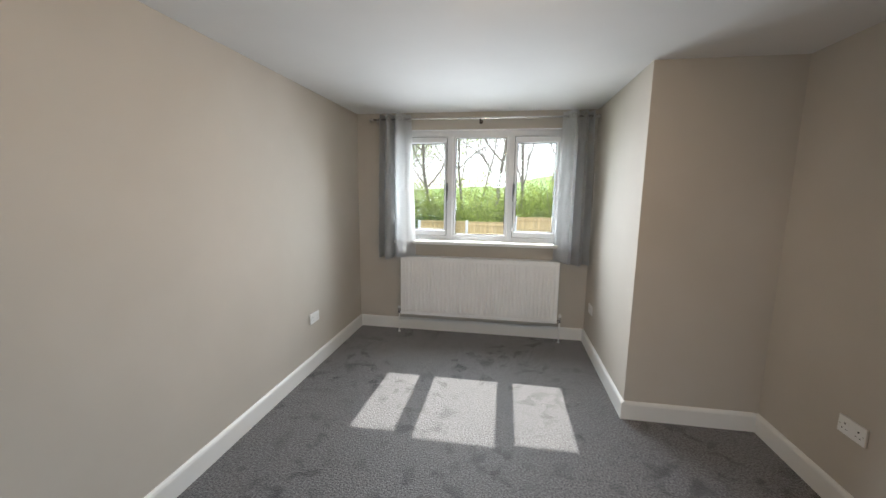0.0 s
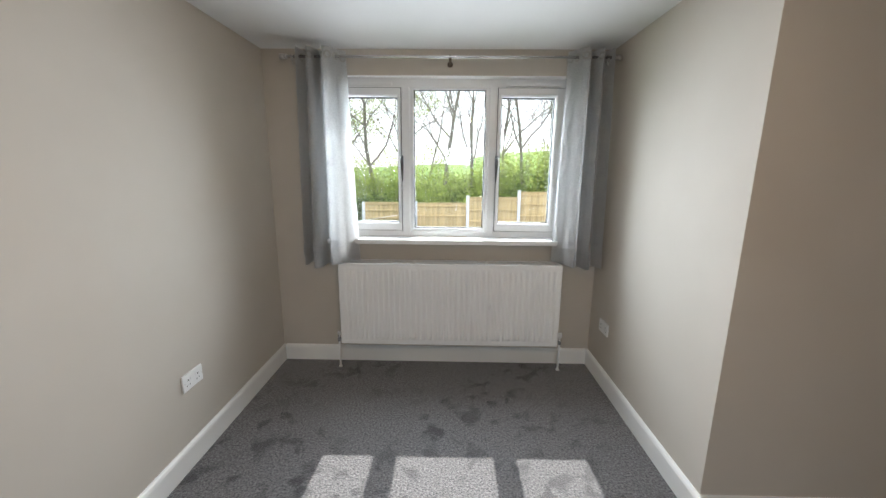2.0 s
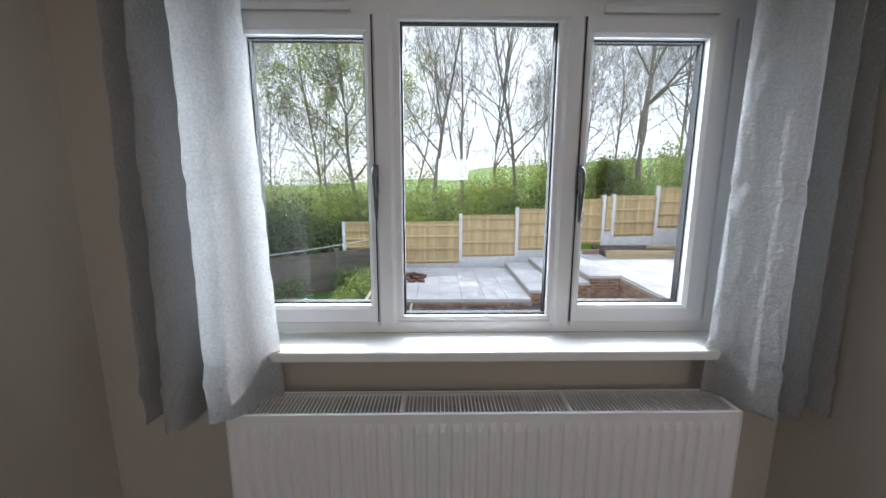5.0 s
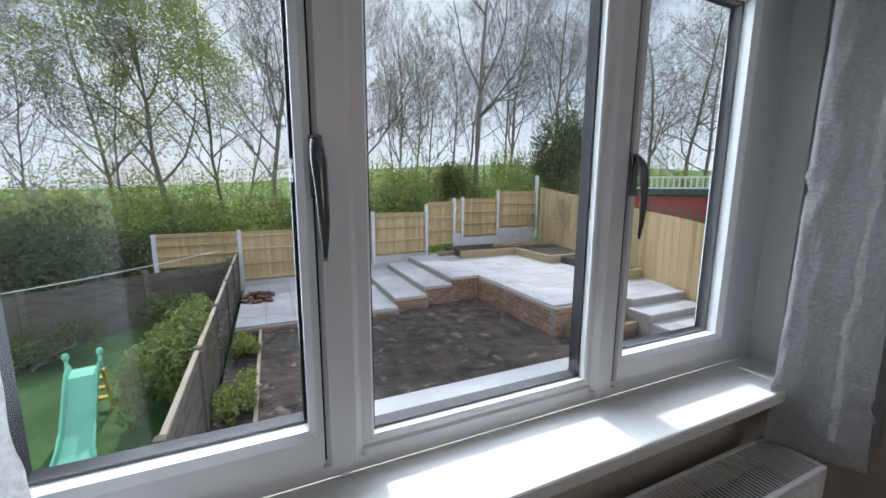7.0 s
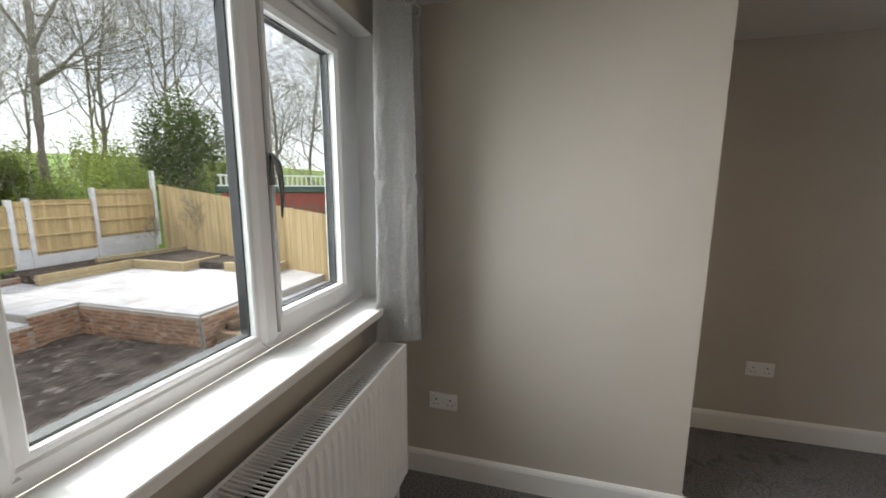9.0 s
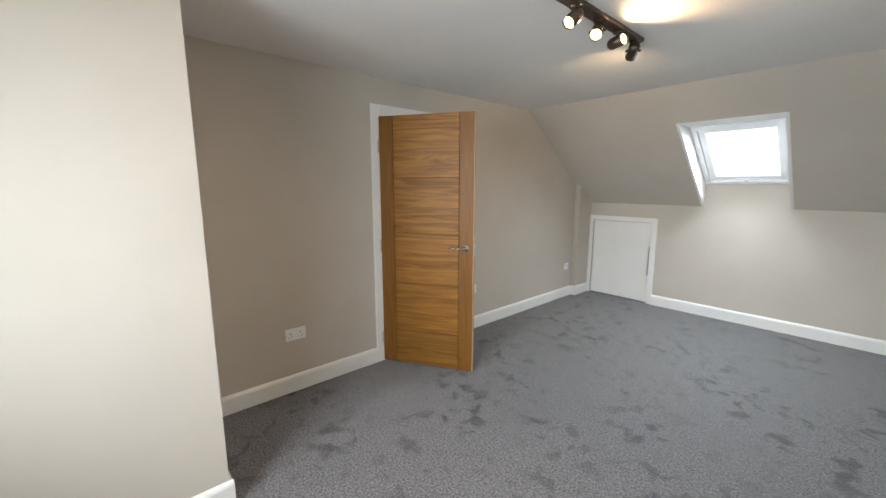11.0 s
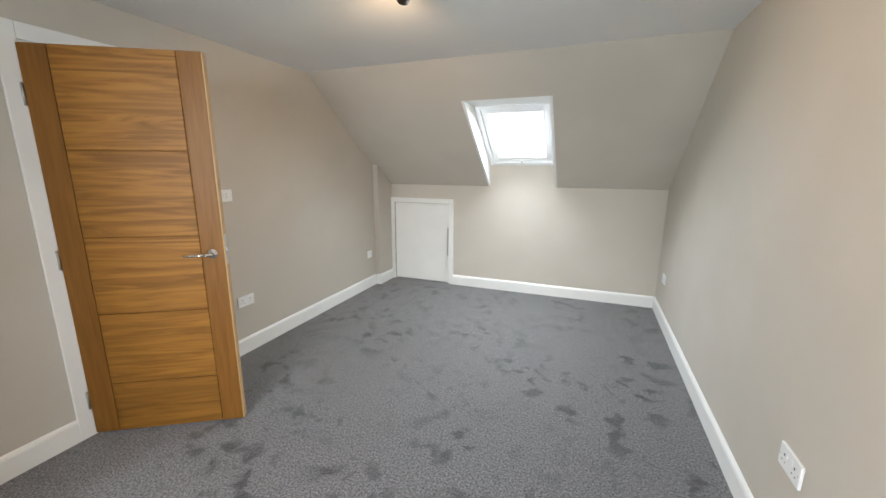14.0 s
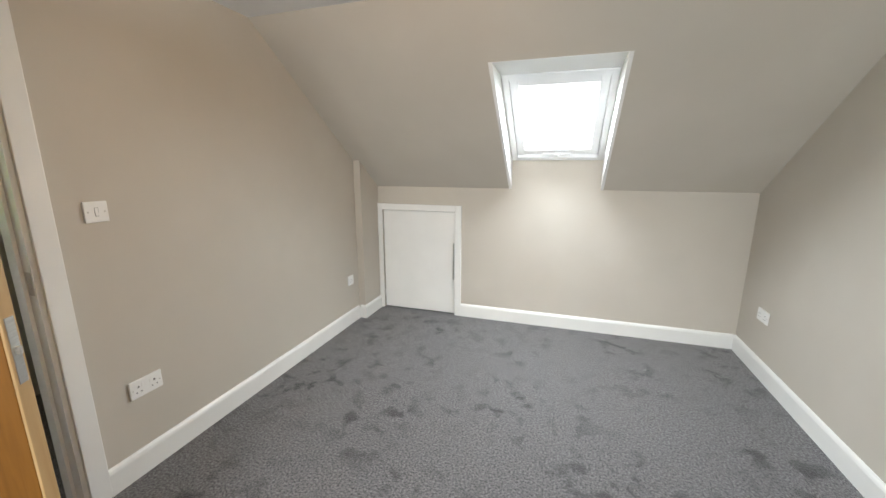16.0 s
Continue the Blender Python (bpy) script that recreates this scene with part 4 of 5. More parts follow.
def fence_z(x):
    """Ground level along the far fence: it climbs towards the upper paving."""
    return -1.62 + 0.16 * (x + 1.5)


def land(x, y):
    """Height of the open ground."""
    far = max(0.0, y - 17.5)
    side = max(-1.0, min(1.0, (x - 2) / 60))
    hill = 9.5 * (1 - math.exp(-far / 75)) * (0.66 + 0.55 * side)
    base = -1.55 if y < 18.0 else -1.55 + 0.45 * min(1, (y - 18.0) / 3)
    if y > 18.0 and x > 0:
        base += min(1.9, 0.16 * x) * min(1, (y - 18.0) / 2)
    base += 0.12 * noise.noise(Vector((x * 0.15, y * 0.15, 0))) * min(1, far / 4)
    fade = max(0.0, (math.hypot(x, y) - 300) / 900)
    return base + hill - 14 * min(1, fade)


def ticks(lo, hi, near, step):
    out, v = [], 0.0
    st = step
    while v < hi:
        out.append(v)
        st = step if v < near else st * 1.12
        v += st
    out.append(hi)
    neg, v, st = [], 0.0, step
    while v < -lo:
        st = step if v < near else st * 1.12
        v += st
        neg.append(-min(v, -lo))
    return sorted(set(neg + out))


bm = B()
gx, gy = ticks(-1800, 1800, 26, 1.0), ticks(-1800, 1800, 30, 1.0)
gv = [[bm.verts.new((x, y, land(x, y))) for x in gx] for y in gy]
for j in range(len(gy) - 1):
    for i in range(len(gx) - 1):
        bm.faces.new((gv[j][i], gv[j][i + 1], gv[j + 1][i + 1], gv[j + 1][i])).smooth = True
structure("ground", bm, M_GRASS, "bright green field rising gently behind the gardens", "ground")

# bare soil with clods
bm = B()
nx, ny = 70, 60
x0, x1, y0, y1 = -1.42, 5.9, 8.3, 12.6
sv = []
for j in range(ny + 1):
    row = []
    for i in range(nx + 1):
        x, y = x0 + (x1 - x0) * i / nx, y0 + (y1 - y0) * j / ny
        h = 0.05 * noise.noise(Vector((x * 1.6, y * 1.6, 3))) + 0.035 * noise.noise(Vector((x * 4.5, y * 4.5, 7))) + 0.02 * noise.noise(Vector((x * 11, y * 11, 1)))
        row.append(bm.verts.new((x, y, GS + h)))
    sv.append(row)
for j in range(ny):
    for i in range(nx):
        bm.faces.new((sv[j][i], sv[j][i + 1], sv[j + 1][i + 1], sv[j + 1][i])).smooth = True
structure("ground_soil", bm, M_SOIL, "dug-over bare brown soil plot", "soil")
structure("ground_lawn", box(B(), -14, -1.5, 4.8, 15.6, -1.9, GS + 0.01), M_LAWN, "green lawn of the garden next door", "lawn")
structure("path_concrete", box(B(), -1.45, 6.4, 4.75, 8.55, -1.8, GS + 0.05, 0.01), M_CONC, "pale concrete path beside the house", "path")

# ---- paving ----
slab_me = mesh_of("slab", box(B(), -0.297, 0.297, -0.297, 0.297, -0.035, 0.0, 0.005), M_SLAB)


def paved(name, x0, x1, y0, y1, z, z_low, label):
    body = structure(name, box(B(), x0, x1, y0, y1, z_low, z - 0.036), M_MORTAR, label, "paving")
    nx, ny = max(1, round((x1 - x0) / 0.6)), max(1, round((y1 - y0) / 0.6))
    sx, sy = (x1 - x0) / nx, (y1 - y0) / ny
    for i in range(nx):
        for j in range(ny):
            m = pose(x0 + (i + 0.5) * sx, y0 + (j + 0.5) * sy, z + random.uniform(-0.002, 0.002)) @ Matrix.Diagonal((sx / 0.6, sy / 0.6, 1, 1))
            piece("slab", slab_me, body, m)
    return body


paved("pavement_lower", -1.40, 1.95, 12.05, 15.60, GL, -1.8, "pale grey paved strip below the far fence")
paved("step_1", 1.95, 2.75, 12.25, 15.70, GL + RISE, -1.8, "low pale paved garden step")
paved("step_2", 2.75, 3.50, 12.40, 15.75, GL + 2 * RISE, -1.8, "middle pale paved garden step")
paved("pavement_upper", 3.50, 4.32, 12.48, 15.80, GU, -1.8, "pale paving at the top of garden steps")
paved("pavement_terrace", 4.32, 8.75, 9.53, 14.9, GU, -1.8, "broad raised pale grey paved terrace")
paved("pavement_gate", 4.32, 5.35, 14.9, 16.05, GU + 0.01, -1.8, "pale paving before the garden gate")
paved("pavement_landing", 6.12, 7.80, 9.20, 9.53, GU, -1.8, "pale paved strip at terrace steps")
paved("step_3", 6.00, 7.70, 8.68, 9.20, GU - 0.16, -1.8, "upper paved step down from terrace")
paved("step_4", 6.02, 7.60, 8.20, 8.68, GU - 0.32, -1.8, "lower paved step down from terrace")

# ---- brick retaining walls ----
brick_me = mesh_of("brick", box(B(), -0.1065, 0.1065, -0.05, 0.05, -0.0315, 0.0315, 0.004), M_BRICK)


def brick_wall(name, a, b, z0, z1, label):
    a, b = Vector(a), Vector(b)
    length = (b - a).length
    ang = math.degrees(math.atan2(b.y - a.y, b.x - a.x))
    wl = tagged(new(name, mesh_of(name, box(B(), 0, length, -0.04, 0.045, z0, z1 - 0.004), M_MORTAR)), label, "brick wall", "", "structure")
    wl.matrix_basis = pose(a.x, a.y, 0, 0, 0, ang)
    z, row = z0 + 0.036, 0
    while z < z1 - 0.03:
        x = 0.11 - (0.112 if row % 2 else 0)
        while x < length - 0.02:
            half = min(x + 0.1065, length) - max(x - 0.1065, 0)
            if half > 0.05:
                m = pose(max(x - 0.1065, 0) + half / 2, random.uniform(-0.004, 0.004), z, 0, 0, random.uniform(-0.7, 0.7)) @ Matrix.Diagonal((half / 0.213, 1, 1, 1))
                piece("brick", brick_me, wl, m)
            x += 0.224
        z += 0.0745
        row += 1
    return wl


brick_wall("wall_terrace", (4.30, 12.47), (4.30, 9.50), -1.36, GU - 0.035, "mottled red brown brick retaining wall of the terrace")
brick_wall("wall_return", (4.30, 9.47), (6.10, 9.47), -1.40, GU - 0.035, "mottled brick return of the terrace behind the planting tiers")
brick_wall("step_gate", (4.45, 15.45), (5.35, 15.45), GU, GU + 0.16, "low red brick step before the garden gate")
brick_wall("wall_upper", (3.50, 12.45), (4.30, 12.45), -1.40, GU - 0.035, "mottled brick retaining wall beside garden steps")
brick_wall("wall_step", (2.75, 12.37), (3.50, 12.37), -1.40, GL + 2 * RISE - 0.035, "mottled brick face of a garden step")
brick_wall("wall_step_low", (1.95, 12.22), (2.75, 12.22), -1.40, GL + RISE - 0.035, "low mottled brick face of a garden step")
brick_wall("wall_lower", (-1.40, 12.02), (1.95, 12.02), -1.44, GL - 0.035, "shallow brick edge of the lower paving")

# ---- timber sleeper beds ----
def sleeper(a, b, z, label="pale new timber sleeper edging a raised bed", mat=M_SLEEPER):
    a, b = Vector(a), Vector(b)
    L = (b - a).length
    bm = box(B(), 0, L, -0.06, 0.06, 0, 0.12, 0.008)
    ob = tagged(new("timber_sleeper", mesh_of("timber_sleeper", bm, mat)), label, "sleeper", "stacked timber sleepers", "thing")
    ob.matrix_basis = pose(a.x, a.y, z, 0, 0, math.degrees(math.atan2(b.y - a.y, b.x - a.x)))


for a, b in (((4.95, 14.80), (7.10, 14.80)), ((7.10, 14.86), (7.10, 13.05)), ((7.04, 13.02), (8.25, 13.02)), ((7.45, 10.55), (8.05, 10.55)), ((7.45, 10.61), (7.45, 12.0))):
    for k in range(2):
        sleeper(a, b, GU + k * 0.122)
for a, b, courses in (((4.74, 9.30), (5.97, 9.30), 3), ((4.50, 8.96), (5.97, 8.96), 2), ((4.56, 9.02), (4.56, 9.40), 2)):
    for k in range(courses):
        sleeper(a, b, -1.36 + k * 0.122, "damp brown timber sleeper holding a planting tier by the terrace", M_WETWOOD)
bm = B()
box(bm, 5.0, 9.4, 14.86, 16.1, GU - 0.2, GU + 0.20)
box(bm, 7.16, 9.2, 13.08, 14.86, GU - 0.2, GU + 0.20)
box(bm, 7.51, 8.5, 10.61, 13.0, GU - 0.2, GU + 0.19)
box(bm, 4.76, 5.98, 9.361, 9.415, -1.4, -1.05)
box(bm, 4.625, 5.98, 9.022, 9.238, -1.4, -1.17)
structure("ground_beds", bm, M_SOIL, "dark soil filling the raised timber beds", "soil")
sleeper((6.6, 15.45), (9.2, 15.2), GU + 0.20, "grey timber kerb across the upper bed")

# ---- far fence ----
FD = Vector((0.9976, 0.0698))
FP = Vector((-1.464, 15.806))
POSTS = [(-1.93, 0.30), (0.0, 0.335), (1.93, 0.55), (3.86, 0.755), (5.79, 0.965), (6.90, 1.166), (7.25, 1.20), (8.83, 1.473), (10.76, 2.04)]
FANG = math.degrees(math.atan2(FD.y, FD.x))
board_me = mesh_of("board", box(B(), -0.052, 0.052, -0.007, 0.007, 0, 1.0, 0.0015), M_FENCE)


def fence_panel(s0, s1, top, height, name="timber_fence", boards=True):
    p = FP + FD * (s0 + 0.05)
    w = s1 - s0 - 0.10
    ob = thing(name, pose(p.x, p.y, top - height, 0, 0, FANG), "new golden timber lap fence panel between concrete posts", "fence panel", "far garden fence")
    n = max(3, round(w / 0.092))
    for k in range(n):
        piece("board", board_me, ob, pose((k + 0.5) * w / n, 0.008 * (k % 2), 0.0) @ Matrix.Diagonal((w / n / 0.092, 1, height - 0.02 + random.uniform(-0.006, 0.006), 1)))
    for z in (0.06, 0.36, 0.66, 0.92):
        part("rail", box(B(), 0, w, -0.058, -0.008, z * height - 0.024, z * height + 0.024, 0.003), M_FENCE, ob)
    part("capping", box(B(), 0, w, -0.030, 0.030, height - 0.022, height, 0.004), M_FENCE, ob)
    return ob


for k, (s, zt) in enumerate(POSTS):
    p = FP + FD * s
    po = thing("fence_post", pose(p.x, p.y, zt - 2.5, 0, 0, FANG), "pale grey concrete slotted fence post", "fence post", "far garden fence posts")
    bm = B()
    prism(bm, [(-0.05, -0.055), (0.05, -0.055), (0.05, -0.018), (0.035, -0.012), (0.035, 0.012), (0.05, 0.018), (0.05, 0.055), (-0.05, 0.055), (-0.05, 0.018), (-0.035, 0.012), (-0.035, -0.012), (-0.05, -0.018)], "z", 0, 2.47)
    prism(bm, [(-0.05, -0.055), (0.05, -0.055), (0.05, 0.055), (-0.05, 0.055)], "z", 2.4702, 2.5)
    part("shaft", bm, M_CONC, po)
    if k + 1 < len(POSTS):
        s1 = POSTS[k + 1][0]
        if abs(s - 5.79) < 0.01:
            g = fence_panel(s, s1, zt + 0.06, 1.55, "garden_gate")
            tagged(g, "braced golden timber garden gate in the fence", "gate", "gate in far fence")
            bm = B()
            prism(bm, [(0.06, 0.14), (0.14, 0.10), (0.95, 1.38), (0.88, 1.43)], "y", -0.036, -0.010)
            part("brace", bm, M_FENCE, g)
            continue
        hgt = 0.9 if s < 0 else (1.2 if s1 - s < 0.5 else 1.42)
        fence_panel(s, s1, zt - (0.05 if k else 0.0), hgt)
        if s >= 0:
            gp = FP + FD * (s + 0.05)
            gb = tagged(new("gravel_board", mesh_of("gravel_board", box(B(), 0, s1 - s - 0.10, -0.022, 0.022, 0, 0.30, 0.004), M_CONC)), "pale concrete gravel board under a fence panel", "gravel board", "gravel boards of far fence", "thing")
            gb.matrix_basis = pose(gp.x, gp.y, zt - 0.05 - hgt - 0.302, 0, 0, FANG)
            gb2 = copy_thing(gb, pose(gp.x, gp.y, zt - 0.05 - hgt - 0.604, 0, 0, FANG))

# ---- close-board side fence ----
SA, SB = Vector((7.60, 8.15)), Vector((9.36, 16.40))
SL = (SB - SA).length
SANG = math.degrees(math.atan2(SB.y - SA.y, SB.x - SA.x))
side_fence = thing("side_fence", pose(SA.x, SA.y, 0, 0, 0, SANG), "new pale close-board timber fence along the terrace", "fence")
nb = 78
for k in range(nb):
    s = (k + 0.5) / nb
    top = 0.72 + 0.86 * s
    bot = -1.3 if s < 0.15 else -0.85
    piece("board", board_me, side_fence, pose(s * SL, 0.006 * (k % 2), bot, 0, 0, random.uniform(-2, 2)) @ Matrix.Diagonal((SL / nb / 0.100, 1, top - bot + random.uniform(-0.008, 0.008), 1)))
bm = B()
prism(bm, [(0, 0.50), (SL, 1.36), (SL, 1.44), (0, 0.58)], "y", -0.045, -0.012)
part("arris_rail", bm, M_FENCE, side_fence)

# ---- old boundary fence to the next garden ----
OA, OB = Vector((-1.42, 5.2)), Vector((-1.56, 15.7))
OL = (OB - OA).length
old_fence = thing("boundary_fence", pose(OA.x, OA.y, 0, 0, 0, math.degrees(math.atan2(OB.y - OA.y, OB.x - OA.x))), "low weathered grey timber boundary fence with pale capping", "fence")
npan = 6
for k in range(npan):
    xa, xb = k * OL / npan + 0.04, (k + 1) * OL / npan - 0.04
    for j in range(7):
        bm = B()
        prism(bm, [(-0.004, GS - 0.1 + j * 0.16), (0.014, GS - 0.1 + j * 0.16), (0.004, GS - 0.1 + j * 0.16 + 0.175), (-0.010, GS - 0.1 + j * 0.16 + 0.175)], "x", xa, xb)
        part("lap_board", bm, M_OLDWOOD, old_fence)
    part("capping", box(B(), xa, xb, -0.024, 0.026, -0.325, -0.295, 0.004), M_PALEWOOD, old_fence, "pale timber capping rail")
    part("post", box(B(), xb, xb + 0.08, -0.04, 0.04, GS - 0.3, -0.27, 0.005), M_OLDWOOD, old_fence)

# ---- neighbour's end fence ----
NA, NB_ = Vector((-7.4, 10.2)), Vector((-1.62, 14.45))
NL = (NB_ - NA).length
end_fence = thing("neighbour_fence", pose(NA.x, NA.y, 0, 0, 0, math.degrees(math.atan2(NB_.y - NA.y, NB_.x - NA.x))), "dark weathered horizontal board fence next door", "fence")
for k in range(4):
    xa, xb = k * NL / 4 + 0.05, (k + 1) * NL / 4 - 0.05
    for j in range(6):
        bm = B()
        zb = GS - 0.05 + j * 0.185
        prism(bm, [(-0.004, zb), (0.014, zb), (0.004, zb + 0.20), (-0.010, zb + 0.20)], "x", xa, xb)
        part("lap_board", bm, M_OLDWOOD, end_fence)
    part("post", box(B(), xb, xb + 0.10, -0.05, 0.05, GS - 0.3, -0.20, 0.005), M_OLDWOOD, end_fence)
line = thing("washing_line", pose(0, 0, 0), "thin white line strung across the next garden", "line")
bm = B()
pts = [Vector((-6.6, 10.3, -0.12)).lerp(Vector((-1.75, 13.9, 0.06)), k / 10) - Vector((0, 0, 0.10 * math.sin(math.pi * k / 10))) for k in range(11)]
for a, b in zip(pts, pts[1:]):
    tube(bm, a, b, 0.008, seg=6)
part("cord", bm, M_PLASTIC, line)

# ---- slide ----
slide = thing("garden_slide", pose(-2.72, 9.2, GS + 0.01, 0, 0, 9) @ Matrix.Scale(0.76, 4), "mint green plastic toddler slide with yellow steps", "slide")
path = [(0.0, -0.75, 0.02), (0.0, -0.62, 0.07), (0.0, -0.35, 0.25), (0.0, 0.0, 0.62), (0.0, 0.22, 0.86), (0.0, 0.36, 0.90), (0.0, 0.50, 0.90)]
bm = B()
sec = [(-0.20, 0.10), (-0.17, 0.11), (-0.15, 0.02), (0.15, 0.02), (0.17, 0.11), (0.20, 0.10), (0.20, -0.03), (-0.20, -0.03)]
rings = [[bm.verts.new((sx * (1.22 if y < -0.7 else 1.08 if y < -0.6 else 1), y, z + sz * (0.45 if y < -0.7 else 1))) for sx, sz in sec] for _, y, z in path]
for a, b in zip(rings, rings[1:]):
    for k in range(len(sec)):
        bm.faces.new((a[k], a[(k + 1) % len(sec)], b[(k + 1) % len(sec)], b[k]))
bm.faces.new(rings[0]), bm.faces.new(rings[-1][::-1])
part("chute", bm, M_TEAL, slide)
for sx in (-1, 1):
    bm = B()
    prism(bm, [(0.40, 0.85), (0.54, 0.85), (0.95, 0.0), (0.80, 0.0)], "x", sx * 0.21 - 0.02, sx * 0.21 + 0.02)
    part("leg", bm, M_YELLOW, slide, "yellow side leg")
    bm = B()
    tube(bm, (sx * 0.20, 0.44, 0.88), (sx * 0.20, 0.46, 1.10), 0.030, 0.026)
    lathe(bm, [(0.0005, -0.07), (0.035, -0.05), (0.05, 0.0), (0.035, 0.05), (0.0005, 0.07)], (sx * 0.20, 0.46, 1.15), "z", 14)
    part("handle", bm, M_TEAL, slide)
for k in range(3):
    part("tread", box(B(), -0.19, 0.19, 0.58 + 0.10 * k, 0.70 + 0.10 * k, 0.62 - 0.22 * k, 0.66 - 0.22 * k, 0.01), M_YELLOW, slide, "yellow step")

# ---- outbuilding beyond the side fence ----
shed = thing("outbuilding", pose(15.4, 16.2, 0, 0, 0, -52), "low red boarded outbuilding with a green felt roof and white railing", "outbuilding")
part("wall", box(B(), -2.6, 3.2, 0.0, 2.4, -0.4, 1.25), M_RED, shed)
part("roof", box(B(), -2.8, 3.4, -0.15, 2.6, 1.25, 1.55, 0.03), M_GREENROOF, shed)
for k in range(24):
    part("baluster", box(B(), -2.6 + k * 0.22, -2.53 + k * 0.22, -0.06, -0.02, 1.62, 2.02), M_PLASTIC, shed)
part("top_rail", box(B(), -2.7, 2.7, -0.08, 0.0, 2.02, 2.10), M_PLASTIC, shed)
part("foot_rail", box(B(), -2.7, 2.7, -0.08, 0.0, 1.55, 1.62), M_PLASTIC, shed)
paling = thing("old_paling", pose(13.2, 14.2, -0.2, 0, 0, -60), "broken weathered timber paling beyond the side fence", "fence")
for k in range(14):
    part("pale", box(B(), -2.2 + k * 0.33, -2.08 + k * 0.33, -0.01, 0.01, 0, 1.05 + random.uniform(-0.25, 0.2), 0.004), M_OLDWOOD, paling)
part("rail", box(B(), -2.3, 2.4, 0.012, 0.05, 0.55, 0.63), M_OLDWOOD, paling)


# ---- trees and shrubs ----
def limb_tree(name, x, y, z, height, seed, radius, label, leafy=0, leaf_mat=None, spread=0.55, leaf=0.09, low=0.16, group="trees behind the fence", levels=5, twigs=4, lean=0.0):
    rnd = random.Random(seed)
    tr = thing(name, pose(x, y, z), label, "tree", group)
    verts, faces, tips = [], [], []
    radius *= 0.78

    def grow(p, d, length, r, lvl):
        segs = (9, 7, 5, 4, 3)[lvl]
        nside = (7, 5, 4, 3, 3)[lvl]
        ring_prev = None
        r_end = r * 0.25
        for s in range(segs + 1):
            t = s / segs
            rr = max(0.0045, r + (r_end - r) * t)
            if lvl == 0 and s == 0:
                rr *= 1.3
            q = d.to_track_quat("Z", "Y")
            base = len(verts)
            for k in range(nside):
                a = 2 * math.pi * k / nside
                verts.append(p + q @ Vector((rr * math.cos(a), rr * math.sin(a), 0)))
            if ring_prev is not None:
                for k in range(nside):
                    faces.append((ring_prev + k, ring_prev + (k + 1) % nside, base + (k + 1) % nside, base + k))
            ring_prev = base
            if lvl < levels - 1 and t >= (low if lvl == 0 else 0.15):
                n = (1 + (rnd.random() < 0.75), 1 + (rnd.random() < 0.25), 1, int(rnd.random() < twigs / 6))[lvl] + (1 if s == segs and lvl < 3 else 0)
                for _ in range(n):
                    az = rnd.uniform(0, 2 * math.pi)
                    tilt = (rnd.uniform(0.7, 1.4) * spread + 0.16) * (1.0 if s < segs else 0.55)
                    nd = (q @ Vector((math.sin(tilt) * math.cos(az), math.sin(tilt) * math.sin(az), math.cos(tilt)))).normalized()
                    nd = (nd + Vector((0, 0, 0.06))).normalized()
                    ln = length * (rnd.uniform(0.34, 0.56) if lvl == 0 else rnd.uniform(0.48, 0.80)) * (1.2 - 0.65 * t)
                    grow(p.copy(), nd, ln, rr * rnd.uniform(0.45, 0.66), lvl + 1)
            if lvl >= levels - 2:
                tips.append((p.copy(), d.copy()))
            if s < segs:
                wob = Vector((rnd.gauss(0, 1), rnd.gauss(0, 1), rnd.gauss(0, 0.5))) * (0.06 if lvl == 0 else 0.15)
                d = (d + wob + Vector((0, 0, 0.06))).normalized()
                p = p + d * (length / segs)

    grow(Vector((0, 0, 0)), Vector((lean + rnd.uniform(-0.1, 0.1), rnd.uniform(-0.1, 0.1), 1)).normalized(), height * 0.92, radius, 0)
    me = bpy.data.meshes.new("trunk")
    me.from_pydata(verts, [], faces)
    me.polygons.foreach_set("use_smooth", [True] * len(me.polygons))
    me.materials.append(M_BARK)
    tk = new("trunk", me)
    tk.parent = tr
    if leafy:
        lv, lf = [], []
        for _ in range(leafy):
            p, d = rnd.choice(tips)
            c = p + Vector((rnd.gauss(0, 0.22), rnd.gauss(0, 0.22), rnd.gauss(0, 0.16)))
            leaf_quad(lv, lf, c, leaf * rnd.uniform(0.6, 1.3), rnd)
        me = bpy.data.meshes.new("crown")
        me.from_pydata(lv, [], lf)
        me.materials.append(leaf_mat or M_LEAF)
        cr = new("crown", me)
        cr.parent = tr
    return tr


def leaf_quad(lv, lf, c, s, rnd):
    e = Euler((rnd.uniform(-1.1, 1.1), rnd.uniform(-1.1, 1.1), rnd.uniform(0, 6.28)))
    b = len(lv)
    for u, v, w in ((-1, 0, 0.0), (0, -0.45, 0.12), (1, 0, 0.0), (0, 0.45, 0.12)):
        o = Vector((u * s, v * s, w * s))
        o.rotate(e)
        lv.append(c + o)
    lf.append((b, b + 1, b + 2))
    lf.append((b, b + 2, b + 3))


bare = "tall bare spring tree with fine grey twigs"
slim = "slender bare spring tree with budding twigs"
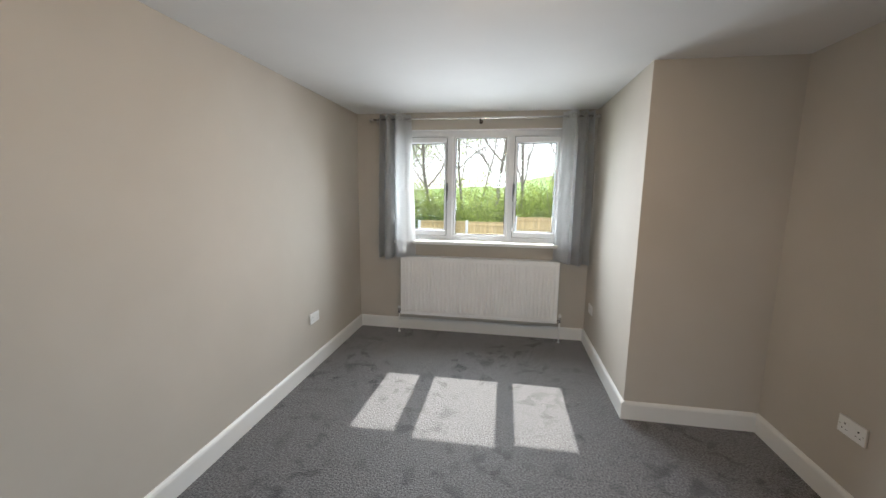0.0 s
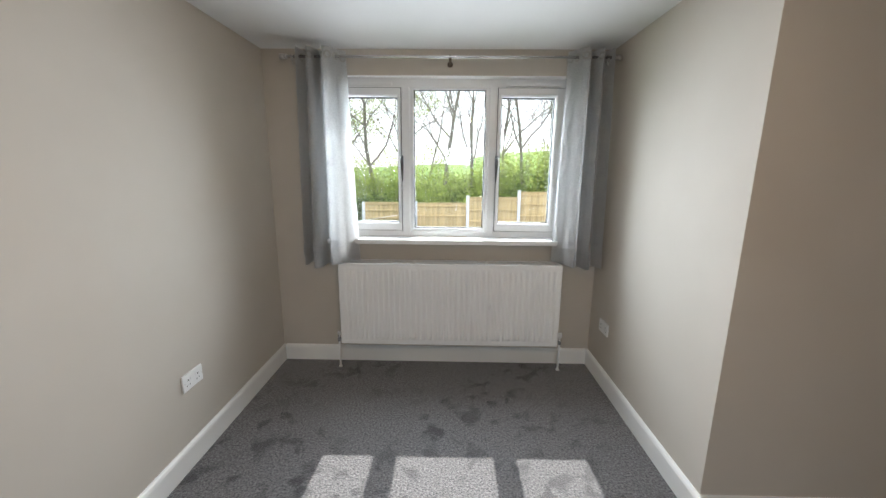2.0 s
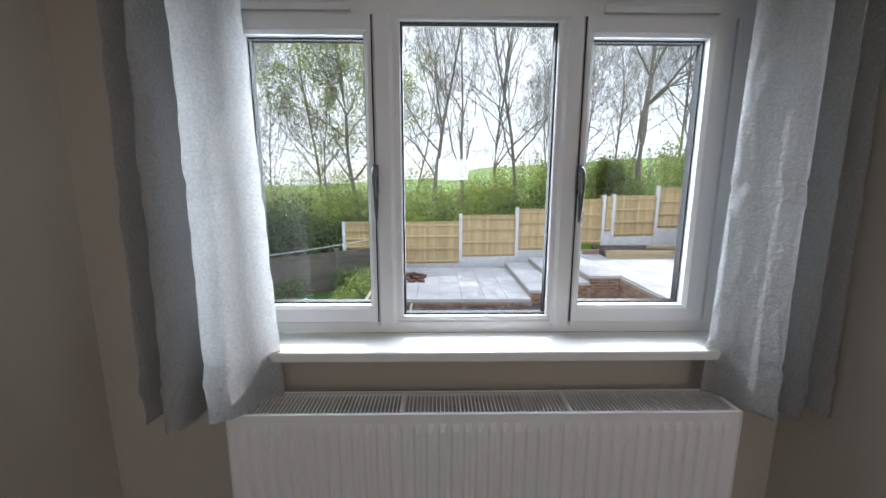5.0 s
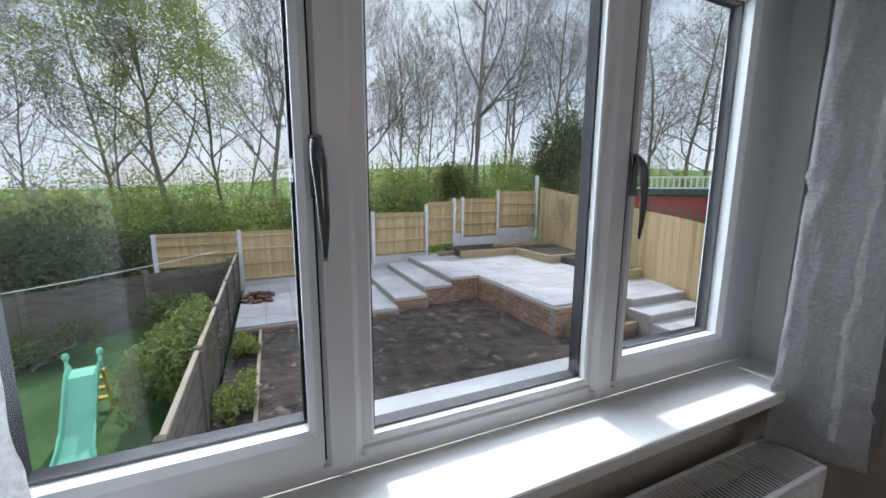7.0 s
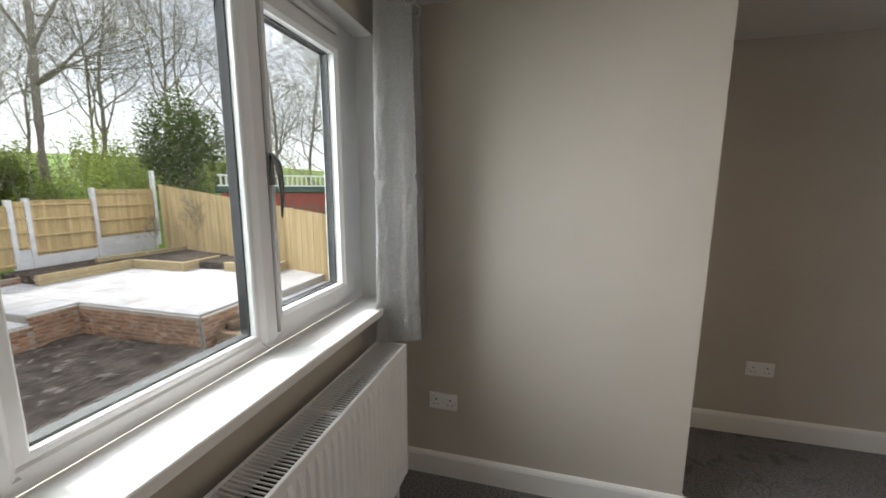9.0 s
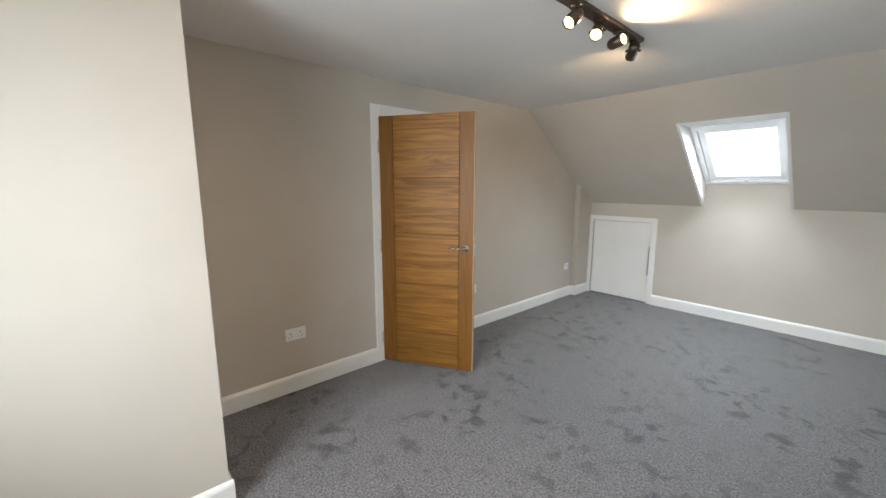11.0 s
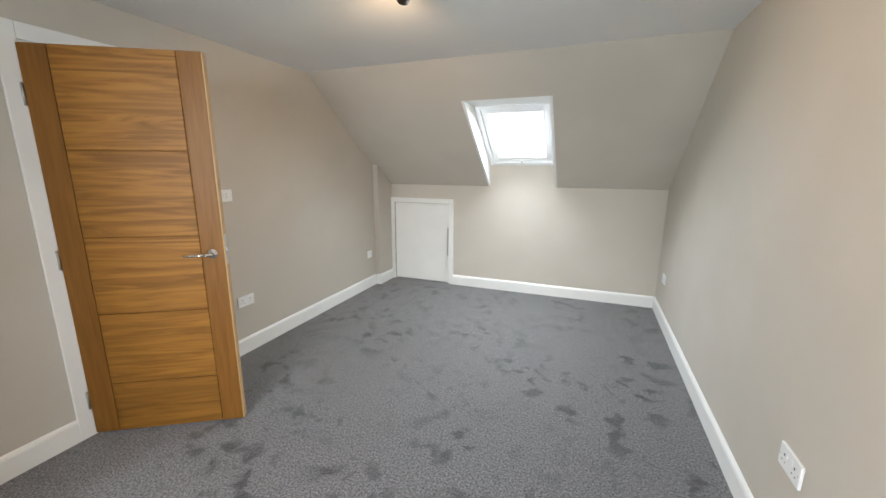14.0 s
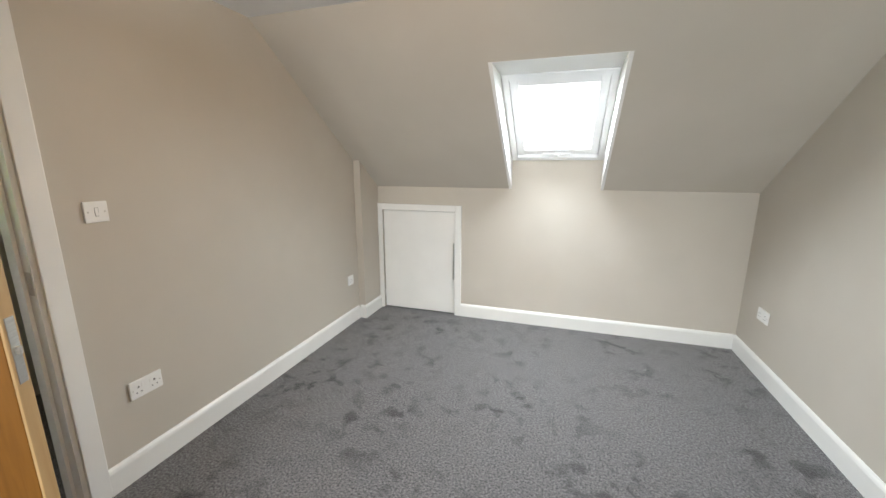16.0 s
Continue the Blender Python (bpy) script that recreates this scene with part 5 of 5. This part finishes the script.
BARE_TREES = ((-10.8, 25.0, 9.5, 0.13, 0.65, 300), (-7.4, 27.4, 11.5, 0.13, 0.6, 500), (-2.6, 25.5, 11.0, 0.12, 0.5, 500), (-0.6, 23.6, 12.5, 0.16, 0.5, 500),
              (1.1, 23.3, 11.0, 0.13, 0.5, 500), (2.8, 24.2, 12.0, 0.13, 0.5, 400), (4.0, 24.0, 12.5, 0.14, 0.5, 350), (7.2, 28.0, 10.5, 0.12, 0.6, 250),
              (13.4, 25.0, 12.5, 0.15, 0.6, 150), (17.4, 25.0, 13.0, 0.16, 0.6, 150), (-15.0, 29.0, 11.0, 0.14, 0.7, 300), (22.0, 21.5, 11.5, 0.16, 0.7, 170))
for k, (tx, ty, th, tr_r, sp, lf_n) in enumerate(BARE_TREES):
    limb_tree("tree", tx, ty, land(tx, ty), th, 12 + k, tr_r, bare, lf_n, M_LEAF, sp, 0.055)
SLIM_TREES = ((5.7, 24.0, 7.0), (7.7, 24.6, 7.5), (11.8, 27.5, 9.5), (-13.0, 25.5, 8.0), (-5.8, 23.0, 7.0), (15.4, 28.5, 11.0), (20.0, 27.0, 12.0), (-8.6, 22.8, 7.0), (9.0, 30.0, 10.0), (-1.8, 29.5, 9.0), (12.4, 31.0, 10.0))
for k, (tx, ty, th) in enumerate(SLIM_TREES):
    limb_tree("tree", tx, ty, land(tx, ty), th, 60 + k, 0.011 * th, slim, 450 if tx < 8 else 120, M_LEAF, 0.6, 0.055)
limb_tree("tree", -4.5, 24.0, land(-4.5, 24.0), 11.0, 11, 0.17, "tall leaning tree with fresh pale green leaves", 24000, M_LEAF_PALE, 0.66, 0.075, 0.22, lean=-0.22)
limb_tree("tree", 10.1, 23.0, land(10.1, 23.0), 14.5, 19, 0.24, "large bare tree with a thick straight trunk", 150, M_LEAF, 0.66, 0.07, 0.30)
limb_tree("tree", 16.6, 19.6, land(16.6, 19.6), 10.5, 23, 0.19, "spreading tree with dense fine twigs by the outbuilding", 900, M_LEAF2, 0.95, 0.05, 0.12, twigs=6)
for k, (tx, ty, th) in enumerate(((21.0, 17.6, 10.0), (25.0, 21.0, 11.0))):
    limb_tree("tree", tx, ty, land(tx, ty), th, 90 + k, 0.18, "spreading tree with dense fine twigs by the outbuilding", 1500, M_LEAF2, 0.95, 0.05, 0.12, twigs=6)
limb_tree("sapling", 8.75, 14.3, GU + 0.19, 1.5, 41, 0.016, "young staked sapling with few leaves in raised bed", 110, M_LEAF2, 0.7, 0.03, 0.4, "saplings", 3)
limb_tree("sapling", 8.4, 15.6, GU + 0.19, 1.0, 42, 0.012, "young staked sapling with few leaves in raised bed", 90, M_LEAF2, 0.7, 0.03, 0.4, "saplings", 3)


def shrub(name, x, y, z, rx, ry, h, n, seed, mat, leaf, label, category="shrub", group=""):
    rnd = random.Random(seed)
    sh = thing(name, pose(x, y, z), label, category, group)
    bm = B()
    for k in range(7):
        a = rnd.uniform(0, 6.28)
        p = Vector((0.15 * rx * math.cos(a), 0.15 * ry * math.sin(a), 0))
        q = Vector((0.8 * rx * math.cos(a), 0.8 * ry * math.sin(a), h * rnd.uniform(0.5, 0.85)))
        tube(bm, p, p.lerp(q, 0.5) + Vector((0, 0, 0.1 * h)), 0.016, 0.011, 5)
        tube(bm, p.lerp(q, 0.5) + Vector((0, 0, 0.1 * h)), q, 0.011, 0.005, 5)
    part("stems", bm, M_BARK, sh)
    lumps = [(Vector((rnd.uniform(-0.7, 0.7) * rx, rnd.uniform(-0.7, 0.7) * ry, rnd.uniform(0.25, 0.75) * h)), rnd.uniform(0.25, 0.5)) for _ in range(16)]
    lv, lf = [], []
    for _ in range(n):
        c, r = rnd.choice(lumps)
        d = Vector((rnd.gauss(0, 1), rnd.gauss(0, 1), rnd.gauss(0, 1))).normalized() * rnd.uniform(0.5, 1.0) * r
        p = c + Vector((d.x * rx, d.y * ry, d.z * h))
        p.z = max(p.z, 0.02)
        leaf_quad(lv, lf, p, leaf * rnd.uniform(0.6, 1.3), rnd)
    me = bpy.data.meshes.new("leaves")
    me.from_pydata(lv, [], lf)
    me.materials.append(mat)
    cr = new("leaves", me)
    cr.parent = sh
    return sh


shrub("hedge_shrub", -1.92, 9.75, GS, 0.42, 1.45, 1.10, 13000, 51, M_LEAF3, 0.04, "dense leafy green hedge shrub along the boundary fence", "shrub")
shrub("border_shrub", -1.15, 9.1, GS, 0.28, 0.45, 0.45, 900, 52, M_LEAF, 0.035, "small yellow green shrub in the border", "shrub", "border plants")
shrub("border_shrub", -1.15, 11.0, GS, 0.26, 0.40, 0.40, 800, 53, M_LEAF, 0.035, "small yellow green shrub in the border", "shrub", "border plants")
shrub("border_shrub", -1.22, 7.9, GS, 0.2, 0.3, 0.35, 500, 54, M_LEAF, 0.035, "small yellow green shrub in the border", "shrub", "border plants")
shrub("dark_shrub", -7.8, 15.8, GS, 2.2, 1.4, 2.6, 5200, 55, M_LEAF2, 0.09, "large dark evergreen shrub behind the next garden", "shrub", "dark shrubs")
shrub("dark_shrub", -4.1, 17.6, GS, 1.7, 1.2, 1.9, 4200, 56, M_LEAF2, 0.08, "large dark evergreen shrub behind the next garden", "shrub", "dark shrubs")
shrub("dark_shrub", -11.5, 14.0, GS, 2.4, 2.0, 3.0, 5200, 57, M_LEAF2, 0.09, "large dark evergreen shrub behind the next garden", "shrub", "dark shrubs")
shrub("dark_shrub", -5.4, 15.9, GS, 1.9, 1.3, 2.4, 5200, 58, M_LEAF2, 0.085, "large dark evergreen shrub behind the next garden", "shrub", "dark shrubs")
shrub("low_shrub", -2.5, 12.7, GS, 0.55, 0.6, 0.75, 1800, 61, M_LEAF2, 0.05, "low dark green shrub on next door's lawn edge", "shrub", "lawn edge shrubs")
shrub("low_shrub", -4.3, 11.6, GS, 0.9, 0.55, 0.65, 2200, 62, M_LEAF2, 0.05, "low dark green shrub on next door's lawn edge", "shrub", "lawn edge shrubs")
shrub("evergreen_tree", 14.3, 20.5, land(14.3, 20.5), 2.1, 1.4, 4.5, 13000, 66, M_LEAF2, 0.085, "dense dark green evergreen beside the far fence", "tree", "evergreens")
shrub("fence_bush", 7.9, 22.0, land(7.9, 22.0), 1.1, 0.9, 2.3, 5200, 63, M_LEAF3, 0.07, "rounded mid green bush behind the far fence", "shrub", "bushes behind the fence")
shrub("fence_bush", 5.2, 21.2, land(5.2, 21.2), 1.0, 0.8, 1.6, 3000, 64, M_LEAF3, 0.06, "rounded mid green bush behind the far fence", "shrub", "bushes behind the fence")
for k in range(5):
    shrub("tier_plant", 4.9 + 0.24 * k, 9.13 + 0.25 * (k % 2), (-1.17, -1.05)[k % 2], 0.08, 0.05, 0.16, 60, 70 + k, M_LEAF3, 0.022, "small green seedling in the planting tier", "plant", "tier plants")
structure("edging_board", box(B(), -0.97, -0.92, 8.6, 12.0, GS - 0.05, GS + 0.07, 0.006), M_PALEWOOD, "pale timber edging board of the border", "edging")
rub = random.Random(77)
brick_lump = mesh_of("loose_brick", box(B(), -0.1065, 0.1065, -0.05, 0.05, -0.0325, 0.0325, 0.008), M_OLDBRICK)
for k in range(26):
    layer = 0 if k < 14 else 1 if k < 22 else 2
    reach = (0.34, 0.22, 0.10)[layer]
    ob = tagged(new("loose_brick", brick_lump), "loose broken red brick in a heap on paving", "brick", "heap of loose bricks", "thing")
    ob.matrix_basis = pose(-1.03 + rub.uniform(-reach, reach), 14.0 + rub.uniform(-reach, reach), GL + 0.034 + 0.066 * layer, rub.uniform(-8, 8) * layer, rub.uniform(-8, 8) * layer, rub.uniform(0, 180))

# undergrowth behind the fence
rnd = random.Random(91)
for nm, mat, n, count, hi, lab in (("undergrowth", M_LEAF, 74000, 200, 2.8, "light green scrub and brambles behind the fence"), ("mid_undergrowth", M_LEAF3, 40000, 100, 2.5, "mid green bramble scrub behind the fence"), ("young_scrub", M_LEAF_PALE, 26000, 130, 4.4, "tall thin sprays of pale spring foliage behind the fence"), ("dark_undergrowth", M_LEAF2, 18000, 46, 1.6, "dark bramble scrub behind the fence")):
    lv, lf = [], []
    lumps = []
    while len(lumps) < count:
        x, y = rnd.uniform(-18, 26), rnd.uniform(18.6, 27.0)
        if x > 6 and rnd.random() < 0.6:
            continue
        lumps.append((x, y, land(x, y), rnd.uniform(0.35, 0.95), rnd.uniform(0.35, 1.0) * hi))
    for _ in range(n):
        x, y, z, r, h = rnd.choice(lumps)
        d = Vector((rnd.gauss(0, 1), rnd.gauss(0, 1), rnd.gauss(0, 1))).normalized() * rnd.uniform(0.55, 1.1)
        c = Vector((x + d.x * r, y + d.y * r, z + max(0.02, h * (0.5 + 0.5 * d.z) + 0.12 * rnd.gauss(0, 1))))
        leaf_quad(lv, lf, c, rnd.uniform(0.04, 0.095), rnd)
    me = bpy.data.meshes.new(nm)
    me.from_pydata(lv, [], lf)
    me.materials.append(mat)
    tagged(new(nm, me), lab, "undergrowth", "", "stuff")
vv, ff = [], []
for _ in range(800):
    x, y = rnd.uniform(-17, 26), rnd.uniform(18.5, 28)
    p = Vector((x, y, land(x, y)))
    d = Vector((rnd.gauss(0, 0.22), rnd.gauss(0, 0.22), 1))
    r = rnd.uniform(0.006, 0.02)
    hgt = rnd.uniform(1.5, 5.5)
    base = len(vv)
    for s in range(4):
        t = s / 3
        c = p + d * hgt * t + Vector((math.sin(3 * t + x), math.cos(2 * t + y), 0)) * 0.15
        for k in range(3):
            a = 2.094 * k
            vv.append(c + Vector((math.cos(a), math.sin(a), 0)) * r * (1 - 0.8 * t))
    for s in range(3):
        for k in range(3):
            ff.append((base + 3 * s + k, base + 3 * s + (k + 1) % 3, base + 3 * s + 3 + (k + 1) % 3, base + 3 * s + 3 + k))
me = bpy.data.meshes.new("thicket")
me.from_pydata(vv, [], ff)
me.materials.append(M_BARK)
tagged(new("thicket", me), "thicket of thin bare saplings and stems", "thicket", "", "stuff")
